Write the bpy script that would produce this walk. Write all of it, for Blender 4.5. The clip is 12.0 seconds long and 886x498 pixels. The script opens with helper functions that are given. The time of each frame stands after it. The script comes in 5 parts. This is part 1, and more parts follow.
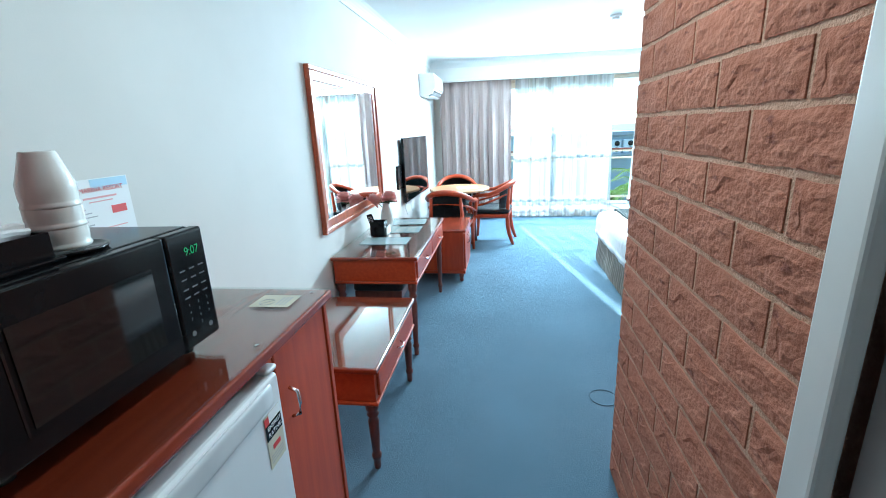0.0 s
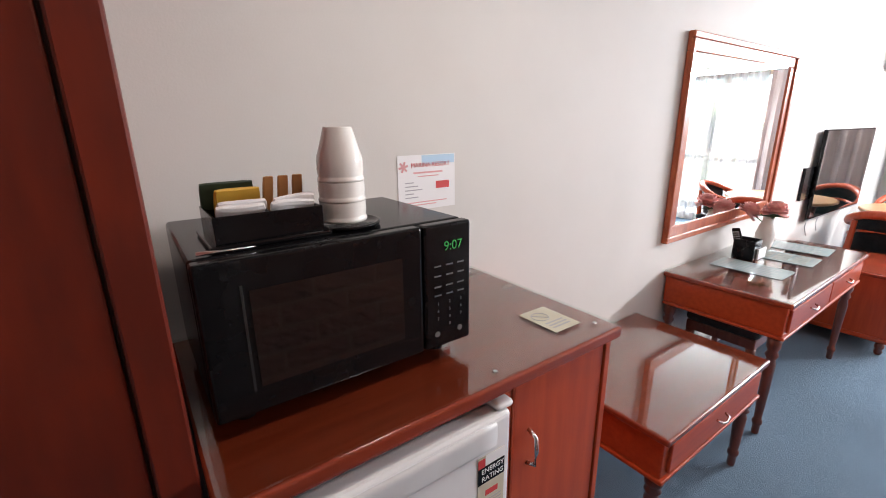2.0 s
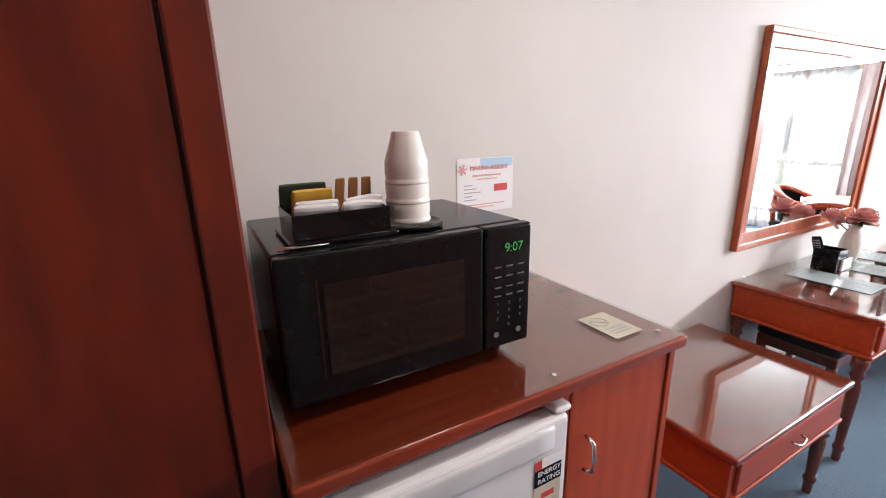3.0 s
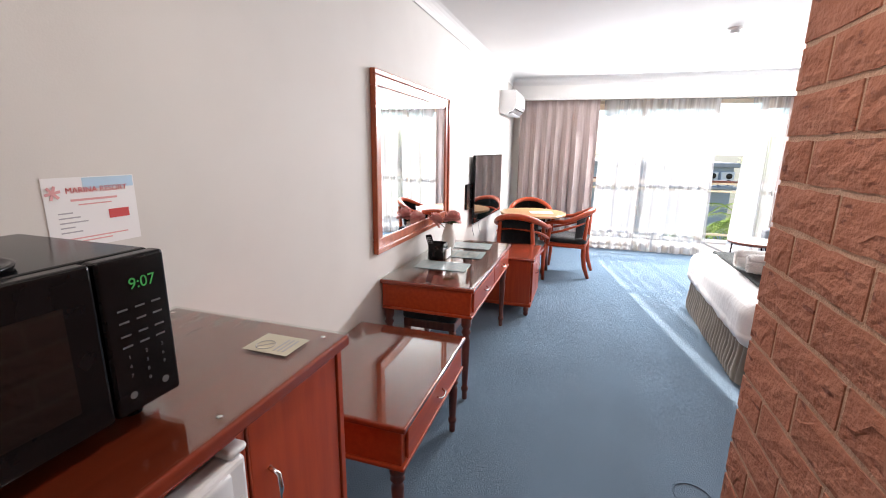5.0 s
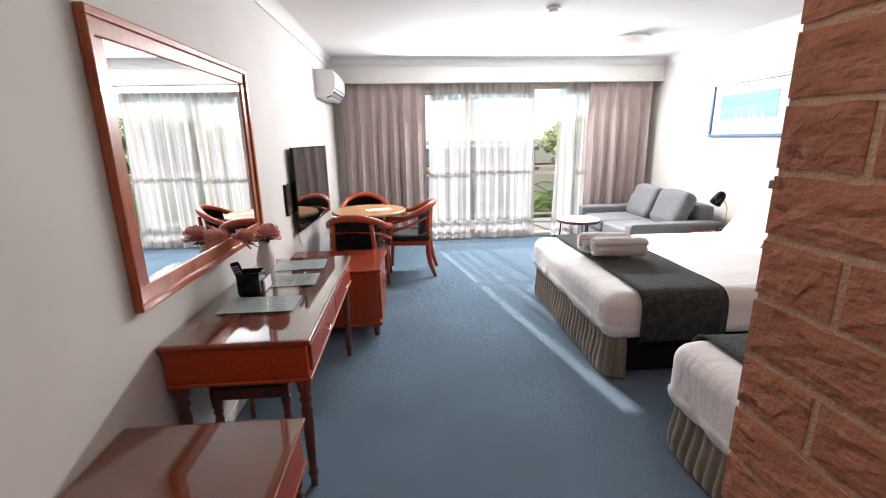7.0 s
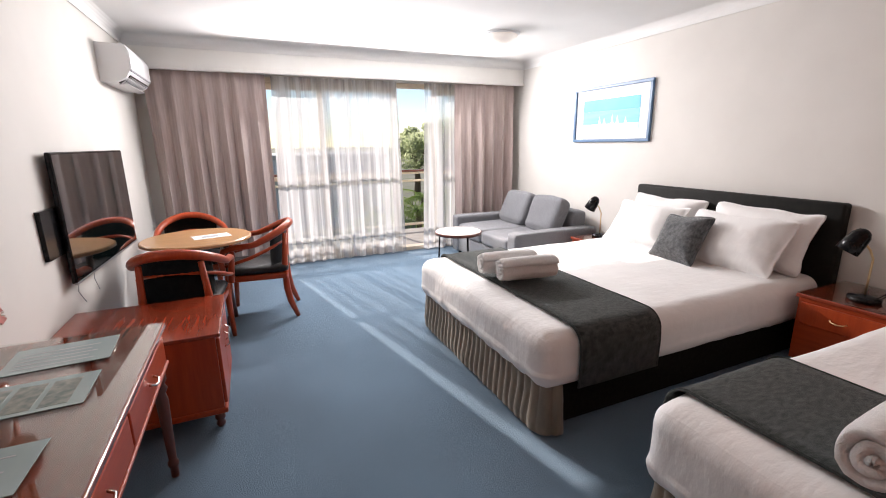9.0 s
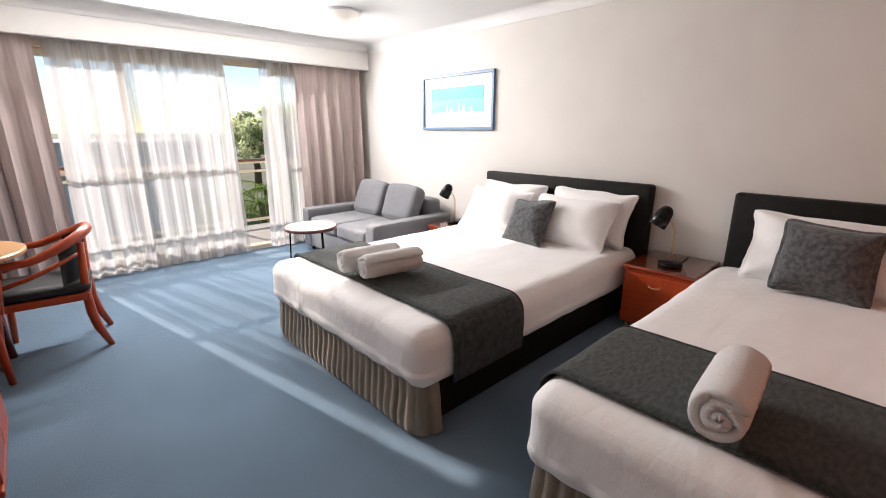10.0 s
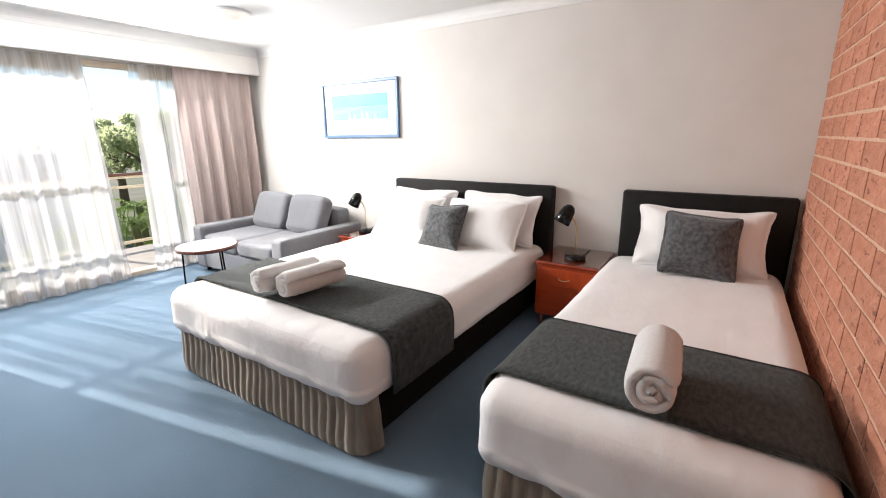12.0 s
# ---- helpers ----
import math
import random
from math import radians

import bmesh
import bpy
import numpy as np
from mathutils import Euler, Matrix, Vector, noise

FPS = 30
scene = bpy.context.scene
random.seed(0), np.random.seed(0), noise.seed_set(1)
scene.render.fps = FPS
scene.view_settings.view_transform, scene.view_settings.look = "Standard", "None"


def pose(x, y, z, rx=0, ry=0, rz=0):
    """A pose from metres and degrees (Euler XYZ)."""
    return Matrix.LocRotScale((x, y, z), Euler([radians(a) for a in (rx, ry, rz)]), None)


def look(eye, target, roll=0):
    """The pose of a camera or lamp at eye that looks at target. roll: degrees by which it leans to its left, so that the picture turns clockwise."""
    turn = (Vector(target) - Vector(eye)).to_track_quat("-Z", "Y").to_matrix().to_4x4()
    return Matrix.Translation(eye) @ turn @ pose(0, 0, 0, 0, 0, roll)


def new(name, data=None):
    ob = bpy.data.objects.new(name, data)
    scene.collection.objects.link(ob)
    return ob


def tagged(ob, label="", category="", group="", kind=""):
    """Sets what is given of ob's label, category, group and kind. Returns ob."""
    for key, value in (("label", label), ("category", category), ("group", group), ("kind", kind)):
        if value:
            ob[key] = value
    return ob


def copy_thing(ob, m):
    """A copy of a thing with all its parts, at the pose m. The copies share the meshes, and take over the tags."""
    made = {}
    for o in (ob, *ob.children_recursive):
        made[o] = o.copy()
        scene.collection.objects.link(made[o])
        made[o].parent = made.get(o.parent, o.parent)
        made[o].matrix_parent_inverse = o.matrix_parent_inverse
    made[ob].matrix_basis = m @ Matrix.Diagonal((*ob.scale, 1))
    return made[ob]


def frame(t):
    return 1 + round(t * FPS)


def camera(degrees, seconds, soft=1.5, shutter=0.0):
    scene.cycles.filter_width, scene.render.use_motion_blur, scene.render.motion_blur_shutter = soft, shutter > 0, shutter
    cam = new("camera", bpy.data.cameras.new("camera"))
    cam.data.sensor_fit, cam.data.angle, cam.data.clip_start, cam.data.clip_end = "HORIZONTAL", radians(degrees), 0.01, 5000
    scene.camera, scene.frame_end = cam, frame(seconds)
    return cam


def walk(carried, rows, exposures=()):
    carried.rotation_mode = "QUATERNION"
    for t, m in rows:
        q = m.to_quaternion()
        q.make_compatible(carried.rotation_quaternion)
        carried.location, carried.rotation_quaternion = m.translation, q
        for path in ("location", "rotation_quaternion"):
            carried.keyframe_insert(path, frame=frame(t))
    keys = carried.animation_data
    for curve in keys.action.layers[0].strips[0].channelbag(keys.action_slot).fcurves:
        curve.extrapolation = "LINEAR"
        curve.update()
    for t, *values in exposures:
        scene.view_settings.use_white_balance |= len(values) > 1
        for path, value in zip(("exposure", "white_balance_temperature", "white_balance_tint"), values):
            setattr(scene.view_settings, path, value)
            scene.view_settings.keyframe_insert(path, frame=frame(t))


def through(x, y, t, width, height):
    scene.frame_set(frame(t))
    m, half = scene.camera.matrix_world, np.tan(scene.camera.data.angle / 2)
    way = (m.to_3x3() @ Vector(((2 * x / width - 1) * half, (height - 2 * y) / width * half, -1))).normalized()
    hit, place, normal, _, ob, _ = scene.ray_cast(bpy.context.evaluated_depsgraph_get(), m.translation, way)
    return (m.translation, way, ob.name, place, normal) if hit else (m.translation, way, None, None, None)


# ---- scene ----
cam = camera(91.0, 12.0, soft=1.0)
PATH = [
    (0, (0.257, 0.161, 1.483), (-0.024, 2.068, 0.949), -2.4),
    (0.5, (0.211, 0.351, 1.472), (-0.324, 2.197, 0.921), -1.5),
    (1, (0.225, 0.496, 1.48), (-0.721, 2.167, 0.918), -0.6),
    (1.5, (0.232, 0.54, 1.483), (-1.089, 1.934, 0.921), -0.3),
    (2, (0.23, 0.498, 1.478), (-1.328, 1.621, 0.921), -0.6),
    (2.5, (0.234, 0.467, 1.481), (-1.457, 1.387, 0.941), -1.5),
    (2.7, (0.24, 0.469, 1.48), (-1.463, 1.369, 0.941), -1.4),
    (4.3, (0.17, 0.465, 1.471), (-0.959, 2.042, 0.983), 0.7),
    (4.5, (0.19, 0.463, 1.459), (-0.778, 2.149, 0.988), 0.7),
    (5, (0.242, 0.503, 1.464), (-0.352, 2.359, 1.013), 0.8),
    (5.5, (0.253, 0.572, 1.455), (-0.058, 2.494, 0.999), 0.4),
    (6, (0.236, 0.74, 1.45), (0.12, 2.68, 0.979), -0.3),
    (6.5, (0.191, 0.958, 1.459), (0.198, 2.899, 0.975), -0.9),
    (7, (0.117, 1.159, 1.453), (0.259, 3.092, 0.96), -1.0),
    (7.2, (0.093, 1.247, 1.446), (0.297, 3.175, 0.954), -1.0),
    (8.8, (0.075, 1.903, 1.439), (0.78, 3.713, 0.963), -0.8),
    (9, (0.096, 1.966, 1.421), (0.877, 3.746, 0.949), -0.7),
    (9.5, (0.152, 2.071, 1.41), (1.183, 3.711, 0.913), -0.4),
    (10, (0.153, 2.141, 1.418), (1.476, 3.544, 0.89), 0.0),
    (10.5, (0.113, 2.195, 1.426), (1.673, 3.32, 0.879), 0.6),
    (11, (0.097, 2.211, 1.427), (1.797, 3.116, 0.886), 0.5),
    (11.5, (0.091, 2.216, 1.426), (1.817, 3.088, 0.914), -0.0),
    (12, (0.076, 2.253, 1.422), (1.695, 3.314, 0.92), -0.7),
]
EXPOSURES = [(0.0, 1.95, 4900, -12), (0.8, 1.7, 5500, -2), (1.5, 1.7, 6300, 9), (2.5, 2.0, 6500, 17), (4.5, 1.78, 6450, 12), (5.5, 1.35, 6900, 20), (7.0, 0.9, 6800, 15),
             (9.0, 0.68, 7000, 19), (10.0, 0.75, 7100, 18), (11.0, 0.95, 7400, 21), (12.0, 1.1, 6900, 14)]
walk(cam, [(t, look(eye, target, roll)) for t, eye, target, roll in PATH], EXPOSURES)

# ---- light ----
SUN_DIR = Vector((0.21, -1.0, -0.46)).normalized()
world = bpy.data.worlds.new("sky")
scene.world = world
world.use_nodes = True
wn = world.node_tree.nodes
sky = wn.new("ShaderNodeTexSky")
sky.sky_type, sky.sun_disc = "NISHITA", False
sky.sun_elevation, sky.sun_rotation = math.asin(-SUN_DIR.z), math.atan2(-SUN_DIR.x, -SUN_DIR.y)
sky.air_density, sky.dust_density = 0.8, 0.0
world.node_tree.links.new(sky.outputs[0], wn["Background"].inputs[0])
wn["Background"].inputs[1].default_value = 0.085
sun = new("sun", bpy.data.lights.new("sun", "SUN"))
sun.data.energy, sun.data.angle, sun.data.color = 5.0, radians(0.6), (1.0, 0.95, 0.88)
sun.matrix_basis = look((0, 20, 12), Vector((0, 20, 12)) + SUN_DIR)
# strip lamp added inside the room, stands in for daylight at the door
glow = new("window_daylight", bpy.data.lights.new("window_daylight", "AREA"))
glow.data.shape, glow.data.size, glow.data.size_y = "RECTANGLE", 2.6, 0.06
glow.data.energy, glow.data.color = 100, (0.93, 0.97, 1.0)
glow.matrix_basis = look((1.48, 7.16, 2.10), (1.6, 2.4, 0.3))
# fill lamps added under the room's round ceiling light and an unseen entry one
for lx, ly, watts in ((2.48, 5.96, 1.2), (0.15, 1.25, 2.6)):
    fill_lamp = new("ceiling_bulb", bpy.data.lights.new("ceiling_bulb", "AREA"))
    fill_lamp.data.shape, fill_lamp.data.size = "DISK", 0.3
    fill_lamp.data.energy, fill_lamp.data.color = watts, (1.0, 0.91, 0.82)
    fill_lamp.matrix_basis = look((lx, ly, 2.355), (lx, ly + 0.001, 0))

# ---- materials ----


def mat(name, c1, c2=None, rough=0.6, metal=0.0, scale=8.0, stretch=(1, 1, 1), bump=0.0, bscale=60.0, coat=0.0, spec=0.5, wear=0.0, sheen=0.0):
    m = bpy.data.materials.new(name)
    m.use_nodes = True
    n, k = m.node_tree.nodes, m.node_tree.links
    b = n["Principled BSDF"]
    b.inputs["Roughness"].default_value, b.inputs["Metallic"].default_value = rough, metal
    b.inputs["Coat Weight"].default_value, b.inputs["Coat Roughness"].default_value = coat, 0.06
    b.inputs["Specular IOR Level"].default_value = spec
    b.inputs["Sheen Weight"].default_value = sheen
    co = n.new("ShaderNodeTexCoord")
    mp = n.new("ShaderNodeMapping")
    mp.inputs["Scale"].default_value = stretch
    k.new(co.outputs["Object"], mp.inputs["Vector"])
    t1 = n.new("ShaderNodeTexNoise")
    t1.inputs["Scale"].default_value, t1.inputs["Detail"].default_value = scale, 6
    k.new(mp.outputs[0], t1.inputs["Vector"])
    ramp = n.new("ShaderNodeValToRGB")
    c2 = c2 or tuple(v * 0.88 for v in c1)
    ramp.color_ramp.elements[0].position, ramp.color_ramp.elements[1].position = 0.35, 0.66
    ramp.color_ramp.elements[0].color, ramp.color_ramp.elements[1].color = (*c2, 1), (*c1, 1)
    k.new(t1.outputs[0], ramp.inputs[0])
    colour = ramp.outputs[0]
    if wear:
        t3 = n.new("ShaderNodeTexNoise")
        t3.inputs["Scale"].default_value = 1.3
        k.new(co.outputs["Object"], t3.inputs["Vector"])
        mx = n.new("ShaderNodeMix")
        mx.data_type, mx.blend_type = "RGBA", "MULTIPLY"
        r3 = n.new("ShaderNodeMapRange")
        r3.inputs[1].default_value, r3.inputs[2].default_value, r3.inputs[3].default_value, r3.inputs[4].default_value = 0.3, 0.7, 1 - wear, 1.0
        k.new(t3.outputs[0], r3.inputs[0])
        mx.inputs["Factor"].default_value = 1.0
        k.new(colour, mx.inputs[6])
        k.new(r3.outputs[0], mx.inputs[7])
        colour = mx.outputs[2]
    k.new(colour, b.inputs["Base Color"])
    if bump:
        t2 = n.new("ShaderNodeTexNoise")
        t2.inputs["Scale"].default_value, t2.inputs["Detail"].default_value = bscale, 4
        k.new(mp.outputs[0], t2.inputs["Vector"])
        bp = n.new("ShaderNodeBump")
        bp.inputs["Strength"].default_value, bp.inputs["Distance"].default_value = bump, 0.01
        k.new(t2.outputs[0], bp.inputs["Height"])
        k.new(bp.outputs[0], b.inputs["Normal"])
    return m


def glass_mat(name, tint=(1, 1, 1), base=0.04):
    m = bpy.data.materials.new(name)
    m.use_nodes = True
    n, k = m.node_tree.nodes, m.node_tree.links
    n.remove(n["Principled BSDF"])
    tr, gl, lw, mx = n.new("ShaderNodeBsdfTransparent"), n.new("ShaderNodeBsdfGlossy"), n.new("ShaderNodeLayerWeight"), n.new("ShaderNodeMixShader")
    tr.inputs[0].default_value, gl.inputs["Roughness"].default_value = (*tint, 1), 0.02
    lw.inputs[0].default_value = 0.5
    pw, ad = n.new("ShaderNodeMath"), n.new("ShaderNodeMath")
    pw.operation, ad.operation = "POWER", "MULTIPLY_ADD"
    pw.inputs[1].default_value, ad.inputs[1].default_value, ad.inputs[2].default_value = 4.5, 0.9, base
    k.new(lw.outputs["Facing"], pw.inputs[0])
    k.new(pw.outputs[0], ad.inputs[0])
    k.new(ad.outputs[0], mx.inputs[0])
    k.new(tr.outputs[0], mx.inputs[1])
    k.new(gl.outputs[0], mx.inputs[2])
    k.new(mx.outputs[0], n["Material Output"].inputs[0])
    return m


def sheer_mat():
    m = bpy.data.materials.new("sheer voile")
    m.use_nodes = True
    n, k = m.node_tree.nodes, m.node_tree.links
    n.remove(n["Principled BSDF"])
    tr, tl, df = n.new("ShaderNodeBsdfTransparent"), n.new("ShaderNodeBsdfTranslucent"), n.new("ShaderNodeBsdfDiffuse")
    tl.inputs[0].default_value = (0.58, 0.60, 0.63, 1)
    df.inputs[0].default_value = (0.80, 0.80, 0.81, 1)
    a, b = n.new("ShaderNodeMixShader"), n.new("ShaderNodeMixShader")
    a.inputs[0].default_value = 0.45
    w = n.new("ShaderNodeTexNoise")
    w.inputs["Scale"].default_value, w.inputs["Detail"].default_value = 1.0, 3
    co, mp = n.new("ShaderNodeTexCoord"), n.new("ShaderNodeMapping")
    mp.inputs["Scale"].default_value = (17.0, 4.0, 0.35)
    k.new(co.outputs["Object"], mp.inputs["Vector"])
    k.new(mp.outputs[0], w.inputs["Vector"])
    r = n.new("ShaderNodeMapRange")
    r.inputs[1].default_value, r.inputs[2].default_value, r.inputs[3].default_value, r.inputs[4].default_value = 0.40, 0.60, 0.46, 0.92
    k.new(w.outputs[0], r.inputs[0])
    k.new(r.outputs[0], b.inputs[0])
    k.new(tl.outputs[0], a.inputs[1])
    k.new(df.outputs[0], a.inputs[2])
    k.new(tr.outputs[0], b.inputs[1])
    k.new(a.outputs[0], b.inputs[2])
    k.new(b.outputs[0], n["Material Output"].inputs[0])
    return m


WALL = mat("painted plaster wall", (0.68, 0.66, 0.625), (0.65, 0.63, 0.595), 0.75, scale=3, bump=0.05, bscale=220, wear=0.03)
CEIL = mat("white ceiling paint", (0.76, 0.76, 0.75), (0.73, 0.73, 0.72), 0.85, scale=2, bump=0.05, bscale=150)
GLOSSW = mat("white gloss trim paint", (0.82, 0.81, 0.78), (0.79, 0.78, 0.75), 0.35, scale=5)
CARPET = mat("blue loop carpet", (0.18, 0.28, 0.375), (0.12, 0.195, 0.275), 0.97, scale=160, bump=0.9, bscale=260, wear=0.22, spec=0.1, sheen=0.15)
WOOD = mat("cherry stained wood", (0.46, 0.07, 0.02), (0.38, 0.052, 0.016), 0.3, scale=5, stretch=(9, 0.8, 9), spec=0.3, coat=0.15, wear=0.15)
WOODTOP = mat("dark cherry stained top", (0.30, 0.045, 0.018), (0.23, 0.034, 0.013), 0.22, scale=5, stretch=(9, 0.8, 9), coat=0.4, wear=0.15)
WOODV = mat("cherry stained wood upright grain", (0.46, 0.07, 0.02), (0.38, 0.052, 0.016), 0.3, scale=5, stretch=(9, 9, 0.8), spec=0.3, coat=0.15, wear=0.15)
WOODDK = mat("dark stained wood", (0.17, 0.04, 0.022), (0.10, 0.022, 0.012), 0.3, scale=5, stretch=(9, 9, 0.9), coat=0.3, wear=0.1)
WARDW = mat("deep red wardrobe veneer", (0.19, 0.019, 0.005), (0.12, 0.012, 0.004), 0.35, scale=4, stretch=(5, 5, 1.2), coat=0.1, wear=0.25)
MIRWOOD = mat("orange brown mirror frame wood", (0.47, 0.115, 0.04), (0.35, 0.075, 0.027), 0.3, scale=6, stretch=(6, 6, 1.2), coat=0.4)
BEECH = mat("light oak table wood", (0.62, 0.34, 0.15), (0.50, 0.26, 0.11), 0.3, scale=4, stretch=(1, 10, 1), coat=0.3, wear=0.1)
BLACKV = mat("black vinyl upholstery", (0.02, 0.021, 0.022), (0.012, 0.013, 0.014), 0.5, spec=0.3, scale=30, bump=0.25, bscale=300)
BLACKP = mat("black plastic", (0.007, 0.007, 0.008), (0.005, 0.005, 0.006), 0.16, scale=20, spec=0.22)
BLACKG = mat("black glossy glass", (0.006, 0.007, 0.008), (0.004, 0.005, 0.006), 0.05, scale=5, coat=0.5)
SCREEN = mat("television screen glass", (0.004, 0.007, 0.007), (0.003, 0.006, 0.006), 0.03, scale=5, coat=1.0, spec=1.0)
WHITEP = mat("white enamel", (0.78, 0.79, 0.80), (0.75, 0.76, 0.77), 0.3, scale=4)
CHROME = mat("brushed chrome", (0.75, 0.74, 0.72), (0.65, 0.64, 0.62), 0.22, 1.0, scale=60)
BRASS = mat("satin brass", (0.72, 0.52, 0.30), (0.62, 0.44, 0.25), 0.28, 1.0, scale=60)
LINEN = mat("white cotton linen", (0.82, 0.81, 0.80), (0.78, 0.77, 0.76), 0.9, scale=4, stretch=(1, 2.2, 1), bump=0.45, bscale=11, sheen=0.2)
TOWEL = mat("white terry towel", (0.84, 0.82, 0.80), (0.76, 0.74, 0.72), 1.0, scale=120, bump=0.8, bscale=320, sheen=0.3)
RUNNER = mat("charcoal chenille", (0.075, 0.084, 0.081), (0.034, 0.040, 0.039), 0.95, scale=30, stretch=(1, 2.2, 1), bump=0.5, bscale=200, wear=0.3, spec=0.2, sheen=0.1)
GREYCUSH = mat("mottled grey chenille", (0.12, 0.125, 0.13), (0.04, 0.044, 0.048), 0.95, scale=38, stretch=(1, 1, 2.5), bump=0.4, bscale=240, sheen=0.3)
HEADB = mat("black headboard vinyl", (0.012, 0.0115, 0.010), (0.008, 0.0078, 0.007), 0.6, spec=0.2, scale=25, bump=0.2, bscale=250)
SKIRT = mat("taupe quilted valance", (0.27, 0.225, 0.17), (0.17, 0.14, 0.105), 0.7, scale=14, stretch=(1, 1, 0.3), bump=0.2, bscale=90, sheen=0.3)
BASEF = mat("dark brown base fabric", (0.016, 0.014, 0.012), (0.010, 0.009, 0.008), 0.95, spec=0.1, scale=40, bump=0.3, bscale=260)
SOFA = mat("grey woven upholstery", (0.20, 0.205, 0.22), (0.14, 0.145, 0.16), 0.95, scale=90, bump=0.4, bscale=350, wear=0.08, sheen=0.2)
DRAPE = mat("mauve grey curtain", (0.47, 0.38, 0.355), (0.38, 0.305, 0.285), 0.85, scale=6, stretch=(8, 8, 0.5), bump=0.15, bscale=300, sheen=0.3)
SHEER = sheer_mat()
PANE = glass_mat("window glass", (0.97, 0.99, 0.98))
TOPGLASS = glass_mat("table top glass", (0.95, 0.98, 0.96), 0.08)
MIRROR = mat("mirror silver", (0.93, 0.94, 0.94), (0.93, 0.94, 0.94), 0.005, 1.0)
ALU = mat("beige aluminium frame", (0.68, 0.58, 0.45), (0.64, 0.54, 0.42), 0.4, scale=8)
RAILC = mat("cream railing paint", (0.74, 0.66, 0.50), (0.68, 0.60, 0.45), 0.45, scale=6, wear=0.1)
TILE = mat("pale balcony tile", (0.38, 0.36, 0.33), (0.33, 0.31, 0.28), 0.6, scale=7, bump=0.1)
PAPER = mat("white paper", (0.82, 0.82, 0.82), (0.80, 0.80, 0.80), 0.6, scale=3)
RED = mat("red print", (0.62, 0.05, 0.05), None, 0.5)
PINKP = mat("pink print", (0.75, 0.38, 0.38), None, 0.5)
GREYP = mat("grey print", (0.42, 0.42, 0.44), None, 0.5)
BLUEP = mat("pale blue print", (0.45, 0.65, 0.80), None, 0.5)
CREAM = mat("cream card", (0.60, 0.56, 0.43), None, 0.5)
STONE = mat("pale stone table top", (0.66, 0.62, 0.58), (0.56, 0.52, 0.49), 0.35, scale=16, wear=0.1)
CERAMIC = mat("white glazed ceramic", (0.80, 0.78, 0.74), None, 0.12, scale=3, coat=0.5)
MORTAR = mat("pinkish brick mortar", (0.64, 0.41, 0.29), (0.55, 0.34, 0.23), 0.95, scale=40, bump=0.6, bscale=160)


def brick_mat():
    m = mat("rough red brick", (0.52, 0.235, 0.155), (0.42, 0.17, 0.105), 0.92, scale=16, stretch=(0.9, 0.9, 1.2), bump=0.9, bscale=60, spec=0.2)
    n, k = m.node_tree.nodes, m.node_tree.links
    b = n["Principled BSDF"]
    info, hsv, base = n.new("ShaderNodeObjectInfo"), n.new("ShaderNodeHueSaturation"), b.inputs["Base Color"].links[0].from_socket
    r = n.new("ShaderNodeMapRange")
    r.inputs[3].default_value, r.inputs[4].default_value = 0.92, 1.1
    k.new(info.outputs["Random"], r.inputs[0])
    k.new(r.outputs[0], hsv.inputs["Value"])
    # dark flecks, painting in the shade of chips and crevices
    v = n.new("ShaderNodeTexNoise")
    v.inputs["Scale"].default_value, v.inputs["Detail"].default_value = 26.0, 3
    add = n.new("ShaderNodeVectorMath")
    add.operation = "ADD"
    co = n.new("ShaderNodeTexCoord")
    mp = n.new("ShaderNodeMapping")
    mp.inputs["Scale"].default_value = (0.55, 0.55, 1.7)
    k.new(co.outputs["Object"], add.inputs[0])
    k.new(info.outputs["Location"], add.inputs[1])
    k.new(add.outputs[0], mp.inputs["Vector"])
    k.new(mp.outputs[0], v.inputs["Vector"])
    f = n.new("ShaderNodeMapRange")
    f.inputs[1].default_value, f.inputs[2].default_value = 0.62, 0.70
    k.new(v.outputs[0], f.inputs[0])
    mx = n.new("ShaderNodeMix")
    mx.data_type = "RGBA"
    mx.inputs[7].default_value = (0.25, 0.10, 0.07, 1)
    k.new(base, hsv.inputs["Color"])
    k.new(hsv.outputs[0], mx.inputs[6])
    k.new(f.outputs[0], mx.inputs["Factor"])
    k.new(mx.outputs[2], b.inputs["Base Color"])
    return m


BRICK = brick_mat()


def opal_mat():
    m = mat("opal glass with added glow", (0.80, 0.78, 0.74), None, 0.25)
    b = m.node_tree.nodes["Principled BSDF"]
    # weak glow added so the ceiling domes don't read dark
    b.inputs["Emission Color"].default_value, b.inputs["Emission Strength"].default_value = (1.0, 0.93, 0.85, 1), 0.22
    return m


OPAL = opal_mat()

# ---- shape helpers ----


def box(bm, x0, x1, y0, y1, z0, z1, bevel=0.0, seg=2):
    r = bmesh.ops.create_cube(bm, size=1.0)
    bmesh.ops.scale(bm, vec=(x1 - x0, y1 - y0, z1 - z0), verts=r["verts"])
    bmesh.ops.translate(bm, vec=((x0 + x1) / 2, (y0 + y1) / 2, (z0 + z1) / 2), verts=r["verts"])
    if bevel:
        es = list({e for v in r["verts"] for e in v.link_edges})
        bmesh.ops.bevel(bm, geom=es, offset=bevel, segments=seg, affect="EDGES", profile=0.5)
    return bm


def boxm(*a, **k):
    return box(bmesh.new(), *a, **k)


